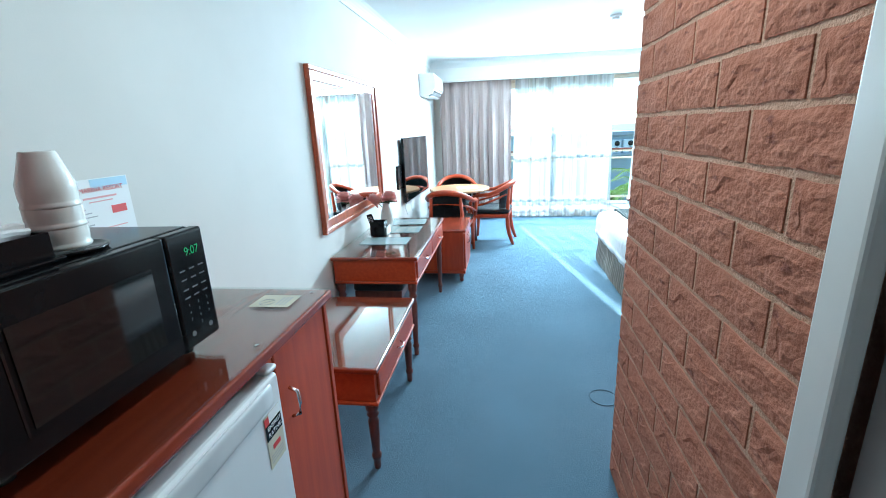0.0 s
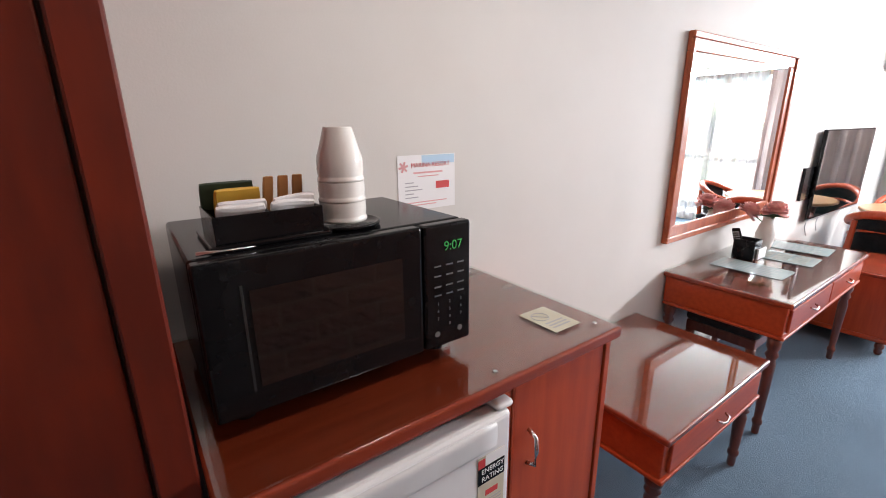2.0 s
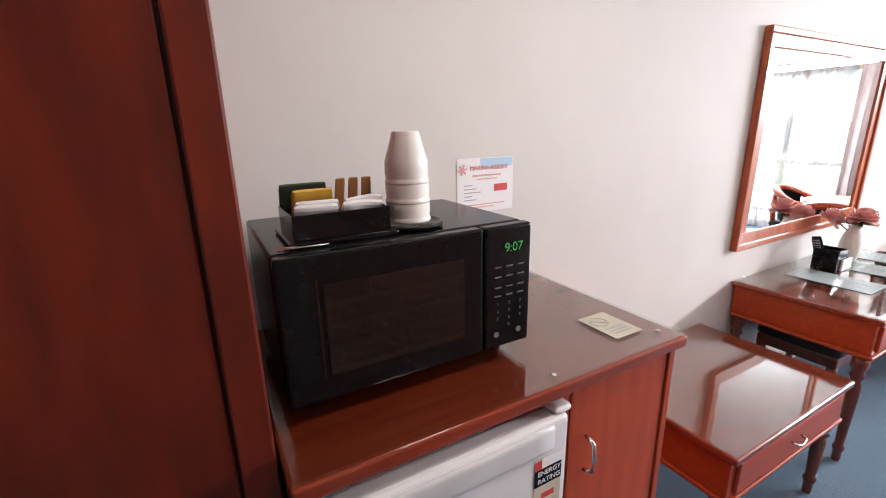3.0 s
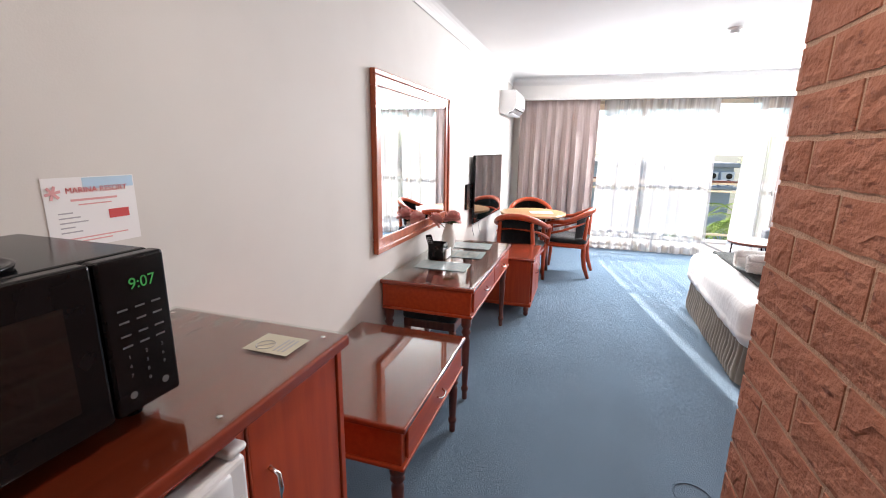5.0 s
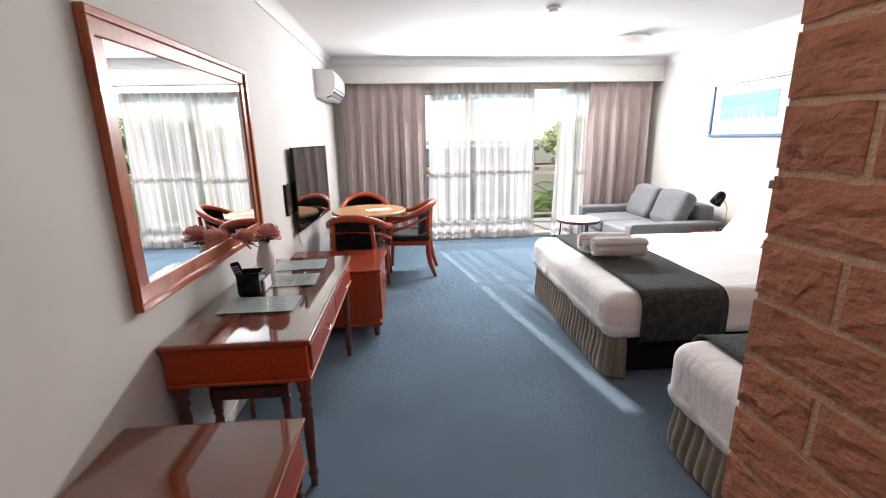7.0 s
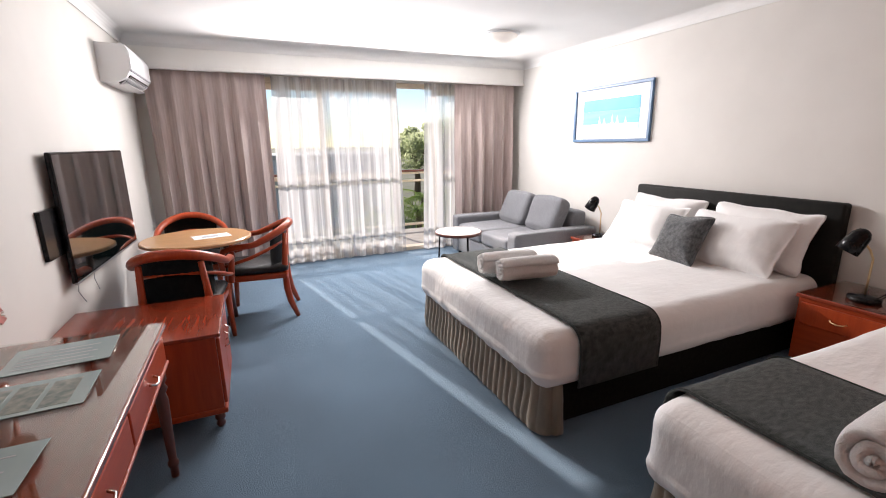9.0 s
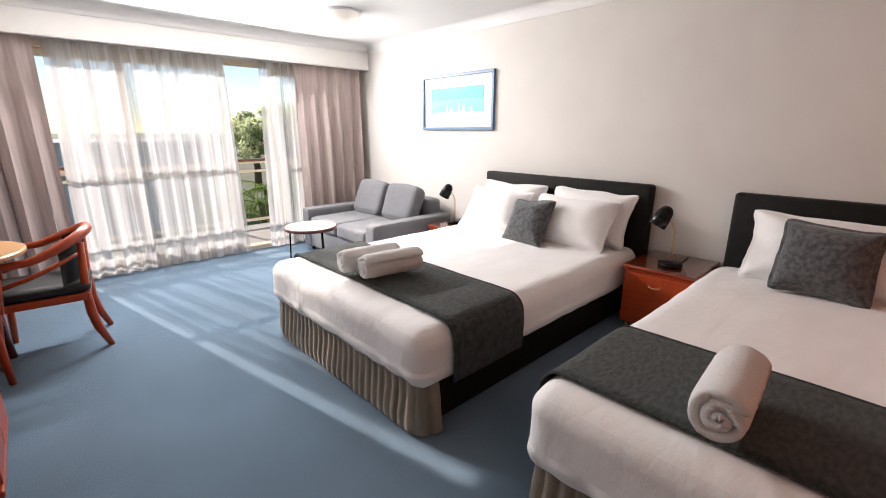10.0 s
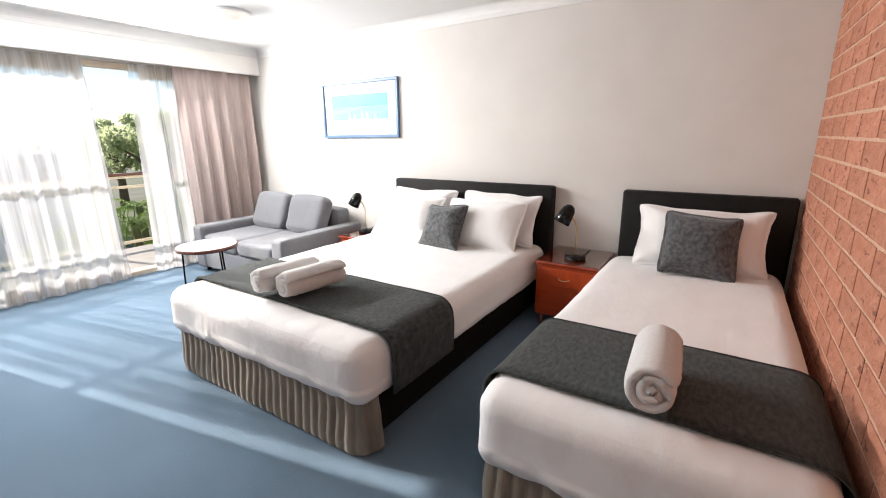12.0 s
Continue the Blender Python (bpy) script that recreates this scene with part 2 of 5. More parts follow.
def lathe(profile, seg=20, bm=None, at=(0, 0, 0)):
    """Turn (radius, height) pairs round z."""
    bm = bm or bmesh.new()
    rings = []
    for r, z in profile:
        rings.append([bm.verts.new((at[0] + r * math.cos(2 * math.pi * i / seg), at[1] + r * math.sin(2 * math.pi * i / seg), at[2] + z)) for i in range(seg)])
    for a, b in zip(rings, rings[1:]):
        for i in range(seg):
            bm.faces.new((a[i], a[(i + 1) % seg], b[(i + 1) % seg], b[i]))
    bm.faces.new(list(reversed(rings[0])))
    bm.faces.new(rings[-1])
    return bm


def sweep(pts, rad, seg=8, bm=None, flat=1.0):
    """A tube along points; rad is one radius or one for each point."""
    bm = bm or bmesh.new()
    pts = [Vector(p) for p in pts]
    rad = rad if isinstance(rad, (list, tuple)) else [rad] * len(pts)
    rings = []
    for i, p in enumerate(pts):
        d = (pts[min(i + 1, len(pts) - 1)] - pts[max(i - 1, 0)]).normalized()
        up = Vector((0, 0, 1)) if abs(d.z) < 0.9 else Vector((1, 0, 0))
        u = d.cross(up).normalized()
        v = u.cross(d)
        rings.append([bm.verts.new(p + (u * math.cos(2 * math.pi * j / seg) + v * math.sin(2 * math.pi * j / seg) * flat) * rad[i]) for j in range(seg)])
    for a, b in zip(rings, rings[1:]):
        for j in range(seg):
            bm.faces.new((a[j], a[(j + 1) % seg], b[(j + 1) % seg], b[j]))
    bm.faces.new(list(reversed(rings[0])))
    bm.faces.new(rings[-1])
    bmesh.ops.recalc_face_normals(bm, faces=bm.faces)
    return bm


def soft(dx, dy, dz, rad, cuts=9, wob=0.0, wscale=4.0, puff=0.0, pinch=0.0, seed=0.0):
    """A soft padded block, centred in x and y, standing on z = 0."""
    bm = bmesh.new()
    bmesh.ops.create_cube(bm, size=2.0)
    bmesh.ops.subdivide_edges(bm, edges=bm.edges[:], cuts=cuts, use_grid_fill=True)
    h = Vector((dx / 2, dy / 2, dz / 2))
    r = min(rad, *h)
    for v in bm.verts:
        u = v.co.copy()
        # crowd the grid towards the rims so that the rounding is smooth
        q = Vector([math.copysign(abs(c) ** 0.75, c) for c in u])
        p = Vector((q.x * h.x, q.y * h.y, q.z * h.z))
        core = Vector([max(-(a - r), min(a - r, c)) for c, a in zip(p, h)])
        d = p - core
        if d.length > 1e-6:
            p = core + d.normalized() * r
        k = (1 - u.x ** 2) * (1 - u.y ** 2)
        if puff:
            p.z *= 1 + puff * (k - 0.5)
        if pinch:
            p.z *= 1 - pinch * (max(abs(u.x), abs(u.y)) ** 3)
            e = 1 - 0.085 * (1 - min(abs(u.x), abs(u.y)) ** 2)
            p.x, p.y = p.x * e, p.y * e
        if wob:
            p += noise.noise_vector(Vector((p.x + seed, p.y, p.z)) * wscale) * wob
        v.co = p + Vector((0, 0, h.z))
    return bm


def part(name, bm, material, parent, label="", smooth=False, m=None):
    if m is not None:
        bmesh.ops.transform(bm, matrix=m, verts=bm.verts)
    me = bpy.data.meshes.new(name)
    bm.to_mesh(me)
    bm.free()
    me.materials.append(material)
    if smooth:
        me.polygons.foreach_set("use_smooth", [True] * len(me.polygons))
    ob = new(name, me)
    ob.parent = parent
    if label:
        ob["label"] = label
    return ob


def thing(name, label, category, x=0, y=0, z=0, rz=0, group="", kind=""):
    ob = new(name)
    ob.matrix_basis = pose(x, y, z, 0, 0, rz)
    return tagged(ob, label, category, group, kind)


def solid(name, bm, material, label, category, group="", kind="", smooth=False, at=None):
    ob = part(name, bm, material, None, smooth=smooth)
    if at is not None:
        ob.matrix_basis = at
    return tagged(ob, label, category, group, kind)


# ---- structure ----
LX, RX, WY, BY, CZ = -0.87, 3.60, 7.45, 1.84, 2.45
BX, SY = 0.71, -1.3


def structure(name, bm, material, label, smooth=False):
    return solid(name, bm, material, label, name.split("_")[0], kind="structure", smooth=smooth)


structure("floor", boxm(LX - 0.2, RX + 0.2, SY - 0.2, WY + 0.2, -0.2, 0), CARPET, "blue-grey loop pile carpet with faint worn marks")
structure("ceiling", boxm(LX - 0.2, RX + 0.2, SY - 0.2, WY + 0.2, CZ, CZ + 0.2), CEIL, "plain white painted plaster ceiling")
structure("wall_west", boxm(LX - 0.2, LX, SY - 0.2, WY + 0.2, 0, CZ), WALL, "cream painted plaster wall with mirror and television")
structure("wall_east", boxm(RX, RX + 0.2, SY - 0.2, WY + 0.2, 0, CZ), WALL, "cream painted plaster wall behind the beds")
structure("wall_south", boxm(LX, RX, SY - 0.2, SY, 0, CZ), WALL, "cream painted entry wall")
WX0, WX1, WZ = -0.05, 3.0, 2.16
bm = boxm(LX, WX0, WY, WY + 0.2, 0, CZ)
box(bm, WX1, RX, WY, WY + 0.2, 0, CZ)
box(bm, WX0, WX1, WY, WY + 0.2, WZ, CZ)
structure("wall_north", bm, WALL, "cream wall round the wide balcony door opening")
wall_brick = structure("wall_brick", boxm(BX + 0.007, RX, 1.6, BY - 0.007, 0, CZ), MORTAR, "rough red brick partition with pink mortar joints")
wall_brick_2 = structure("wall_brick_passage", boxm(BX + 0.007, BX + 0.2, 0.795, 1.6, 0, CZ), MORTAR, "rough red brick passage wall with pink mortar joints")
structure("wall_passage", boxm(BX + 0.012, BX + 0.2, SY, 0.0, 0, CZ), WALL, "cream painted passage wall")
bm = boxm(BX + 0.012, BX + 0.2, 0.0, 0.795, 2.1, CZ)
structure("wall_lintel", bm, WALL, "cream wall above the bathroom door")

# cornice: coved section along the walls, and the curtain pelmet


def cove(a, b, inward, size=0.085):
    bm = bmesh.new()
    a, b, n = Vector(a), Vector(b), Vector(inward)
    prof = [(0.0, -size)] + [(size * (1 - math.cos(i * math.pi / 12)), -size * (1 - math.sin(i * math.pi / 12)) + 0.0) for i in range(7)] + [(size, 0.0)]
    prof = [(0.004, -size - 0.012), (0.012, -size - 0.012), (0.012, -size)] + prof[1:] + [(size + 0.012, -0.002), (0.004, -0.002)]
    ra = [bm.verts.new(a + n * u + Vector((0, 0, w))) for u, w in prof]
    rb = [bm.verts.new(b + n * u + Vector((0, 0, w))) for u, w in prof]
    for i in range(len(prof)):
        j = (i + 1) % len(prof)
        bm.faces.new((ra[i], ra[j], rb[j], rb[i]))
    bm.faces.new(ra)
    bm.faces.new(list(reversed(rb)))
    bmesh.ops.recalc_face_normals(bm, faces=bm.faces)
    return bm


PY = 7.2
structure("trim_cornice_west", cove((LX, SY, CZ), (LX, PY, CZ), (1, 0, 0)), CEIL, "white coved plaster cornice")
structure("trim_cornice_east", cove((RX, BY, CZ), (RX, PY, CZ), (-1, 0, 0)), CEIL, "white coved plaster cornice")
structure("trim_cornice_north", cove((LX, PY, CZ), (RX, PY, CZ), (0, -1, 0)), CEIL, "white coved plaster cornice over the pelmet")
bm = boxm(LX, RX, PY, PY + 0.03, 2.155, CZ - 0.002)
box(bm, LX, RX, PY - 0.012, PY, 2.155, 2.185, 0.004)
structure("trim_pelmet", bm, GLOSSW, "white painted curtain pelmet across the window wall")

# window: sliding balcony door
win = tagged(new("window_1"), "wide beige aluminium sliding balcony door, partly open", "window", kind="structure")
bm = boxm(WX0, WX1, WY + 0.02, WY + 0.16, 0.0, 0.05, 0.004)
box(bm, WX0, WX1, WY + 0.02, WY + 0.16, WZ - 0.05, WZ - 0.002, 0.004)
box(bm, WX0 + 0.002, WX0 + 0.05, WY + 0.02, WY + 0.16, 0.05, WZ - 0.05, 0.004)
box(bm, WX1 - 0.05, WX1 - 0.002, WY + 0.02, WY + 0.16, 0.05, WZ - 0.05, 0.004)
part("window_frame", bm, ALU, win)


def sash(x0, x1, y):
    bm = boxm(x0, x0 + 0.06, y, y + 0.04, 0.052, WZ - 0.052, 0.004)
    box(bm, x1 - 0.06, x1, y, y + 0.04, 0.052, WZ - 0.052, 0.004)
    box(bm, x0 + 0.06, x1 - 0.06, y, y + 0.04, 0.052, 0.13, 0.004)
    box(bm, x0 + 0.06, x1 - 0.06, y, y + 0.04, WZ - 0.12, WZ - 0.052, 0.004)
    box(bm, x0 + 0.06, x1 - 0.06, y + 0.002, y + 0.036, 1.0, 1.045, 0.004)
    fr = part("sash", bm, ALU, win)
    for z0, z1 in ((0.13, 1.0), (1.045, WZ - 0.12)):
        g = part("pane", boxm(x0 + 0.06, x1 - 0.06, y + 0.017, y + 0.023, z0, z1), PANE, fr)
        g.visible_shadow = False


sash(WX0 + 0.05, 1.0, WY + 0.1)
sash(0.94, 1.9, WY + 0.045)
sash(2.42, WX1 - 0.05, WY + 0.1)

# bathroom door on the passage
door = tagged(new("door_1"), "grey painted bathroom door in a white frame", "door", kind="structure")
bm = boxm(BX - 0.02, BX + 0.012, 0.735, 0.80, 0, 2.15, 0.006)
box(bm, BX - 0.02, BX + 0.012, -0.02, 0.05, 0, 2.15, 0.006)
box(bm, BX - 0.02, BX + 0.012, 0.05, 0.735, 2.08, 2.15, 0.006)
part("frame", bm, GLOSSW, door, "white gloss door frame")
part("leaf", boxm(BX + 0.03, BX + 0.07, 0.05, 0.735, 0.005, 2.08, 0.003), mat("grey door paint", (0.42, 0.40, 0.38), None, 0.45), door)
bm = lathe([(0.026, 0), (0.026, 0.01), (0.01, 0.014), (0.01, 0.04), (0.025, 0.05), (0.028, 0.065), (0.02, 0.08)], 16)
part("knob", bm, CHROME, door, "chrome door knob", True, pose(BX + 0.03, 0.12, 1.0, 0, -90, 0))

# ---- curtains ----


def folds(x0, x1, z0, z1, y, amp, pitch, seed, top_amp=0.4, flare=0.0):
    bm = bmesh.new()
    n = int((x1 - x0) / pitch * 10)
    rows = 14
    rnd = random.Random(seed)
    ph, k = [], 0.0
    for i in range(n + 1):
        k += 2 * math.pi / 10 * (1.0 + 0.55 * noise.noise(Vector((i * 0.11, seed * 3.7, 0))) + 0.2 * (rnd.random() - 0.5))
        ph.append(k)
    g = []
    for j in range(rows + 1):
        w = j / rows
        z = z1 + (z0 - z1) * w
        a = amp * (top_amp + (1 - top_amp) * min(1, w * 2.2))
        row = []
        for i in range(n + 1):
            u = i / n
            s = noise.noise(Vector((i * 0.09 + seed, w * 1.3, 0)))
            xx = x0 + (x1 - x0) * u + 0.25 * a * math.sin(2 * ph[i] + s) + flare * w * (u - 0.5)
            q = math.sin(ph[i] + 1.1 * s * w)
            yy = y + a * (0.75 + 0.5 * noise.noise(Vector((i * 0.05, seed, 4)))) * math.copysign(abs(q) ** 0.7, q) + 0.4 * a * s
            row.append(bm.verts.new((xx, yy, z + 0.006 * math.sin(ph[i] * 0.7) * w)))
        g.append(row)
    for a, b in zip(g, g[1:]):
        for i in range(n):
            bm.faces.new((a[i], a[i + 1], b[i + 1], b[i]))
    return bm


def curtain(name, label, x0, x1, z0, y, amp, pitch, seed, material, top=0.4, flare=0.0, z1=2.16):
    ob = solid(name, folds(x0, x1, z0, z1, y, amp, pitch, seed, top, flare), material, label, "curtain", "curtains at the balcony door", smooth=True)
    return ob


curtain("curtain", "drawn mauve-grey blockout curtain hanging in folds", LX + 0.11, 0.36, 0.03, 7.29, 0.056, 0.15, 3, DRAPE)
curtain("curtain", "drawn mauve-grey blockout curtain hanging in folds beside the sofa", 2.62, 3.50, 0.03, 7.29, 0.056, 0.15, 7, DRAPE)
curtain("sheer_curtain", "white pleated sheer voile curtain over the balcony door", 0.42, 1.87, 0.02, 7.375, 0.036, 0.125, 11, SHEER, 0.8, 0.12)
curtain("sheer_curtain", "white sheer voile curtain gathered beside the open gap", 2.24, 2.72, 0.02, 7.375, 0.03, 0.085, 15, SHEER, 0.7, 0.12)

# ---- beds ----


def strap(x0, x1, hy, z0, z1, rad, t=0.006, drop0=None):
    """A cloth strip over a rounded block: up one side, across, down the other."""
    prof = [(-hy, z0 if drop0 is None else drop0), (-hy - 0.004, (z0 + z1) / 2)]
    for i in range(9):
        a = math.pi / 2 * i / 8
        prof.append((-hy + rad - rad * math.cos(a), z1 - rad + rad * math.sin(a)))
    for i in range(1, 14):
        prof.append((-hy + rad + (2 * hy - 2 * rad) * i / 14, z1))
    for i in range(9):
        a = math.pi / 2 * (1 - i / 8)
        prof.append((hy - rad + rad * math.cos(a), z1 - rad + rad * math.sin(a)))
    prof += [(hy + 0.004, (z0 + z1) / 2), (hy, z0)]
    bm = bmesh.new()
    nx = 10
    g = [[bm.verts.new((x0 + (x1 - x0) * i / nx + 0.006 * noise.noise(Vector((y * 3, z * 3, i * 0.01))), y, z + 0.004 * noise.noise(Vector((i * 0.5, y * 5, 1))))) for y, z in prof] for i in range(nx + 1)]
    fs = []
    for a, b in zip(g, g[1:]):
        for j in range(len(prof) - 1):
            fs.append(bm.faces.new((a[j], b[j], b[j + 1], a[j + 1])))
    bmesh.ops.recalc_face_normals(bm, faces=fs)
    bmesh.ops.solidify(bm, geom=fs, thickness=t)
    return bm


def skirt(x0, hy, z0, z1, pitch=0.058, amp=0.022):
    """Channel-quilted valance across the foot, turned round its corners."""
    r = 0.07
    wrap = 0.03
    path = [(x0 + r + wrap * (1 - i / 8), -hy) for i in range(8)]
    path += [(x0 + r - r * math.sin(a * math.pi / 40), -hy + r - r * math.cos(a * math.pi / 40)) for a in range(21)]
    n = int((2 * hy - 2 * r) / 0.0092)
    path += [(x0, -hy + r + (2 * hy - 2 * r) * i / n) for i in range(1, n)]
    path += [(x0 + r - r * math.cos(a * math.pi / 40), hy - r + r * math.sin(a * math.pi / 40)) for a in range(21)]
    path += [(x0 + r + wrap * i / 8, hy) for i in range(1, 9)]
    bm = bmesh.new()
    rows = []
    s = 0.0
    for i, (x, y) in enumerate(path):
        xa, ya = path[max(i - 1, 0)]
        xb, yb = path[min(i + 1, len(path) - 1)]
        d = Vector((xb - xa, yb - ya, 0)).normalized()
        nrm = Vector((-d.y, d.x, 0))
        s += math.hypot(x - xa, y - ya)
        o = amp * abs(math.sin(math.pi * s / pitch)) ** 0.6
        col = []
        for j in range(7):
            w = j / 6
            puff = o * (1 if 0 < j < 6 else 0.4) + 0.03 * w * w
            p = Vector((x, y, 0)) + nrm * (puff + 0.008 * noise.noise(Vector((s * 4, w * 3, 2)))) * 1.0
            col.append(bm.verts.new((p.x, p.y, z1 + (z0 - z1) * w + (0.008 * noise.noise(Vector((s * 9, 0, 5))) if j == 6 else 0))))
        rows.append(col)
    for a, b in zip(rows, rows[1:]):
        for j in range(6):
            bm.faces.new((a[j], a[j + 1], b[j + 1], b[j]))
    bmesh.ops.recalc_face_normals(bm, faces=bm.faces)
    return bm


def bed(label, yc, x0, x1, hy, hb0, hb1, hbz, top=0.55, low=0.25):
    t = thing("bed", label, "bed", 0, yc, 0, group="beds")
    part("base", boxm(x0 + 0.10, x1, -hy + 0.07, hy - 0.07, 0.012, 0.33, 0.03), BASEF, t, "dark fabric bed base")
    part("valance", skirt(x0 + 0.05, hy - 0.04, 0.012, 0.36), SKIRT, t, "taupe channel-quilted valance", True)
    dx = x1 - x0
    part("mattress", soft(dx - 0.05, 2 * hy - 0.05, 0.22, 0.05, 6), LINEN, t, "", True, pose((x0 + x1) / 2, 0, 0.305))
    bm = soft(dx, 2 * hy, top - low, 0.095, 30, 0.007, 5.0, seed=yc)
    for v in bm.verts:
        # the cover hangs a little deeper and wavier at the rim
        if v.co.z < 0.1:
            f = 1.004 + 0.005 * math.sin(40 * (v.co.x + v.co.y)) + 0.006 * noise.noise(v.co * 6)
            v.co.x, v.co.y = v.co.x * f if v.co.x < 0 else v.co.x, v.co.y * f
    part("cover", bm, LINEN, t, "white fitted cotton cover", True, pose((x0 + x1) / 2, 0, low))
    hb = part("headboard", boxm(3.50, 3.59, hb0 - yc, hb1 - yc, 0.02, hbz, 0.02, 3), HEADB, t, "black padded vinyl headboard", True)
    return t


bed("queen bed with white cover and taupe quilted valance", 4.265, 1.245, 3.49, 0.815, 3.43, 5.06, 1.02)
bed("single bed with white cover against the brick wall", 2.41, 1.285, 3.49, 0.525, 1.865, 2.90, 1.02, low=0.21)
t = solid("bed_runner", strap(1.44, 1.97, 0.836, 0.26, 0.568, 0.1), RUNNER, "charcoal chenille runner laid across the queen bed", "runner", "bed runners", smooth=True, at=pose(0, 4.265, 0))
t = solid("bed_runner", strap(1.42, 2.0, 0.546, 0.26, 0.568, 0.1), RUNNER, "charcoal chenille runner laid across the single bed", "runner", "bed runners", smooth=True, at=pose(0, 2.41, 0))

for ob, hy in ((bpy.data.objects["bed_runner"], 0.838), (bpy.data.objects["bed_runner.001"], 0.548)):
    for a, b in ((1.445, 1.452), (1.958, 1.965)) if hy > 0.6 else ((1.425, 1.432), (1.988, 1.995)):
        part("hem_stitch", strap(a, b, hy, 0.265, 0.571, 0.1, 0.002), RUNNER, ob, "", True)


def pillow(label, x, y, z, w, h, lean, yaw=0, d=0.17, material=LINEN, roll=0, seed=0.0, name="pillow"):
    bm = soft(h, w, d, 0.05, 22, 0.016, 5.0, 0.4, 0.82, seed)
    for v in bm.verts:
        q = v.co + Vector((seed * 3, 0, 0))
        v.co += v.co.normalized() * 0.006 * noise.noise(Vector((q.x * 22, q.y * 9, q.z * 9)))
    ob = solid(name, bm, material, label, name, smooth=True, at=pose(x, y, z) @ pose(0, 0, 0, 0, 0, yaw) @ pose(0, 0, 0, 0, -lean, 0) @ pose(0, 0, 0, 0, 0, roll) @ pose(0, 0, -d / 2))
    return ob


pillow("white cotton pillow propped against the headboard", 3.37, 4.66, 0.74, 0.74, 0.46, 62, seed=1)
pillow("white cotton pillow propped against the headboard", 3.22, 4.70, 0.71, 0.72, 0.44, 55, seed=2)
pillow("white cotton pillow propped against the headboard", 3.36, 3.86, 0.75, 0.74, 0.46, 62, seed=3)
pillow("white cotton pillow propped against the headboard", 3.20, 3.92, 0.72, 0.74, 0.46, 54, seed=4)
pillow("mottled grey square cushion leaning on white pillows", 3.02, 4.18, 0.70, 0.42, 0.42, 56, -8, 0.14, GREYCUSH, 6, 5, "cushion")
pillow("white cotton pillow on the single bed", 3.33, 2.37, 0.74, 0.80, 0.46, 62, seed=6)
pillow("mottled grey square cushion leaning on a white pillow", 3.17, 2.36, 0.735, 0.46, 0.43, 62, 4, 0.14, GREYCUSH, -2, 7, "cushion")


def towel(label, x, y, z, length, r, yaw):
    bm = bmesh.new()
    prof = []
    turns = 2.6
    pitch = 0.9 * r / turns
    for i in range(90):
        u = i / 89
        a = 2 * math.pi * turns * u - 1.2
        rr = 0.1 * r + pitch * turns * min(u, 0.93) * 0.97
        rr *= 1 + 0.02 * math.sin(3 * a + r * 100)
        prof.append((rr * math.cos(a), rr * math.sin(a)))
    ny = 22
    g = []
    for j in range(ny + 1):
        u = j / ny * 2 - 1
        k = 1 - 0.14 * abs(u) ** 8
        g.append([bm.verts.new((px * k + 0.003 * noise.noise(Vector((u * 9, px * 30, 3))), u * length / 2 + 0.010 * noise.noise(Vector((px * 30, py * 30, u))), max(py * k + 0.004 * noise.noise(Vector((u * 8, py * 25, 1))), -0.9 * r))) for px, py in prof])
    for a, b in zip(g, g[1:]):
        for i in range(89):
            bm.faces.new((a[i], a[i + 1], b[i + 1], b[i]))
    fs = bm.faces[:]
    bmesh.ops.recalc_face_normals(bm, faces=fs)
    bmesh.ops.solidify(bm, geom=fs, thickness=pitch * 0.8)
    return solid("rolled_towel", bm, TOWEL, label, "towel", "rolled towels", smooth=True, at=pose(x, y, z + 0.9 * r, 0, 0, yaw))


towel("rolled white terry towel on the charcoal runner", 1.63, 4.15, 0.574, 0.38, 0.088, 82)
towel("rolled white terry towel beside another on the runner", 1.60, 4.335, 0.574, 0.38, 0.086, 82)
towel("single rolled white terry towel on the charcoal runner", 1.565, 2.38, 0.574, 0.37, 0.10, 94)

# ---- bedside tables and lamps ----


def bedside(label, x0, x1, y0, y1, h):
    t = thing("bedside_table", label, "bedside table", x0, y0, 0, group="bedside tables")
    dx, dy = x1 - x0, y1 - y0
    part("body", boxm(0.02, dx, 0.01, dy - 0.01, 0.10, h - 0.025, 0.004), WOOD, t)
    part("top", boxm(0, dx, 0, dy, h - 0.025, h, 0.006), WOODTOP, t, "glossy cherry top")
    dr = part("drawer", boxm(0.005, 0.02, 0.03, dy - 0.03, h - 0.18, h - 0.05, 0.004), WOODV, t)
    part("handle", sweep([(-0.004, dy / 2 - 0.04, h - 0.11), (-0.02, dy / 2 - 0.03, h - 0.115), (-0.024, dy / 2, h - 0.12), (-0.02, dy / 2 + 0.03, h - 0.115), (-0.004, dy / 2 + 0.04, h - 0.11)], 0.004), BRASS, dr, "brass drawer pull", True)
    part("glass_top", boxm(0.005, dx - 0.005, 0.005, dy - 0.005, h + 0.001, h + 0.006), TOPGLASS, t, "clear glass protecting sheet")
    for a in (0.04, dx - 0.06):
        for b in (0.04, dy - 0.06):
            part("leg", lathe([(0.014, 0), (0.02, 0.02), (0.014, 0.03), (0.022, 0.1)], 12, at=(a + 0.01, b + 0.01, 0)), WOODDK, t, "", True)


bedside("cherry wood bedside table between the two beds", 3.05, 3.58, 2.93, 3.39, 0.52)
bedside("cherry wood bedside table beside the sofa", 3.10, 3.58, 5.11, 5.50, 0.46)


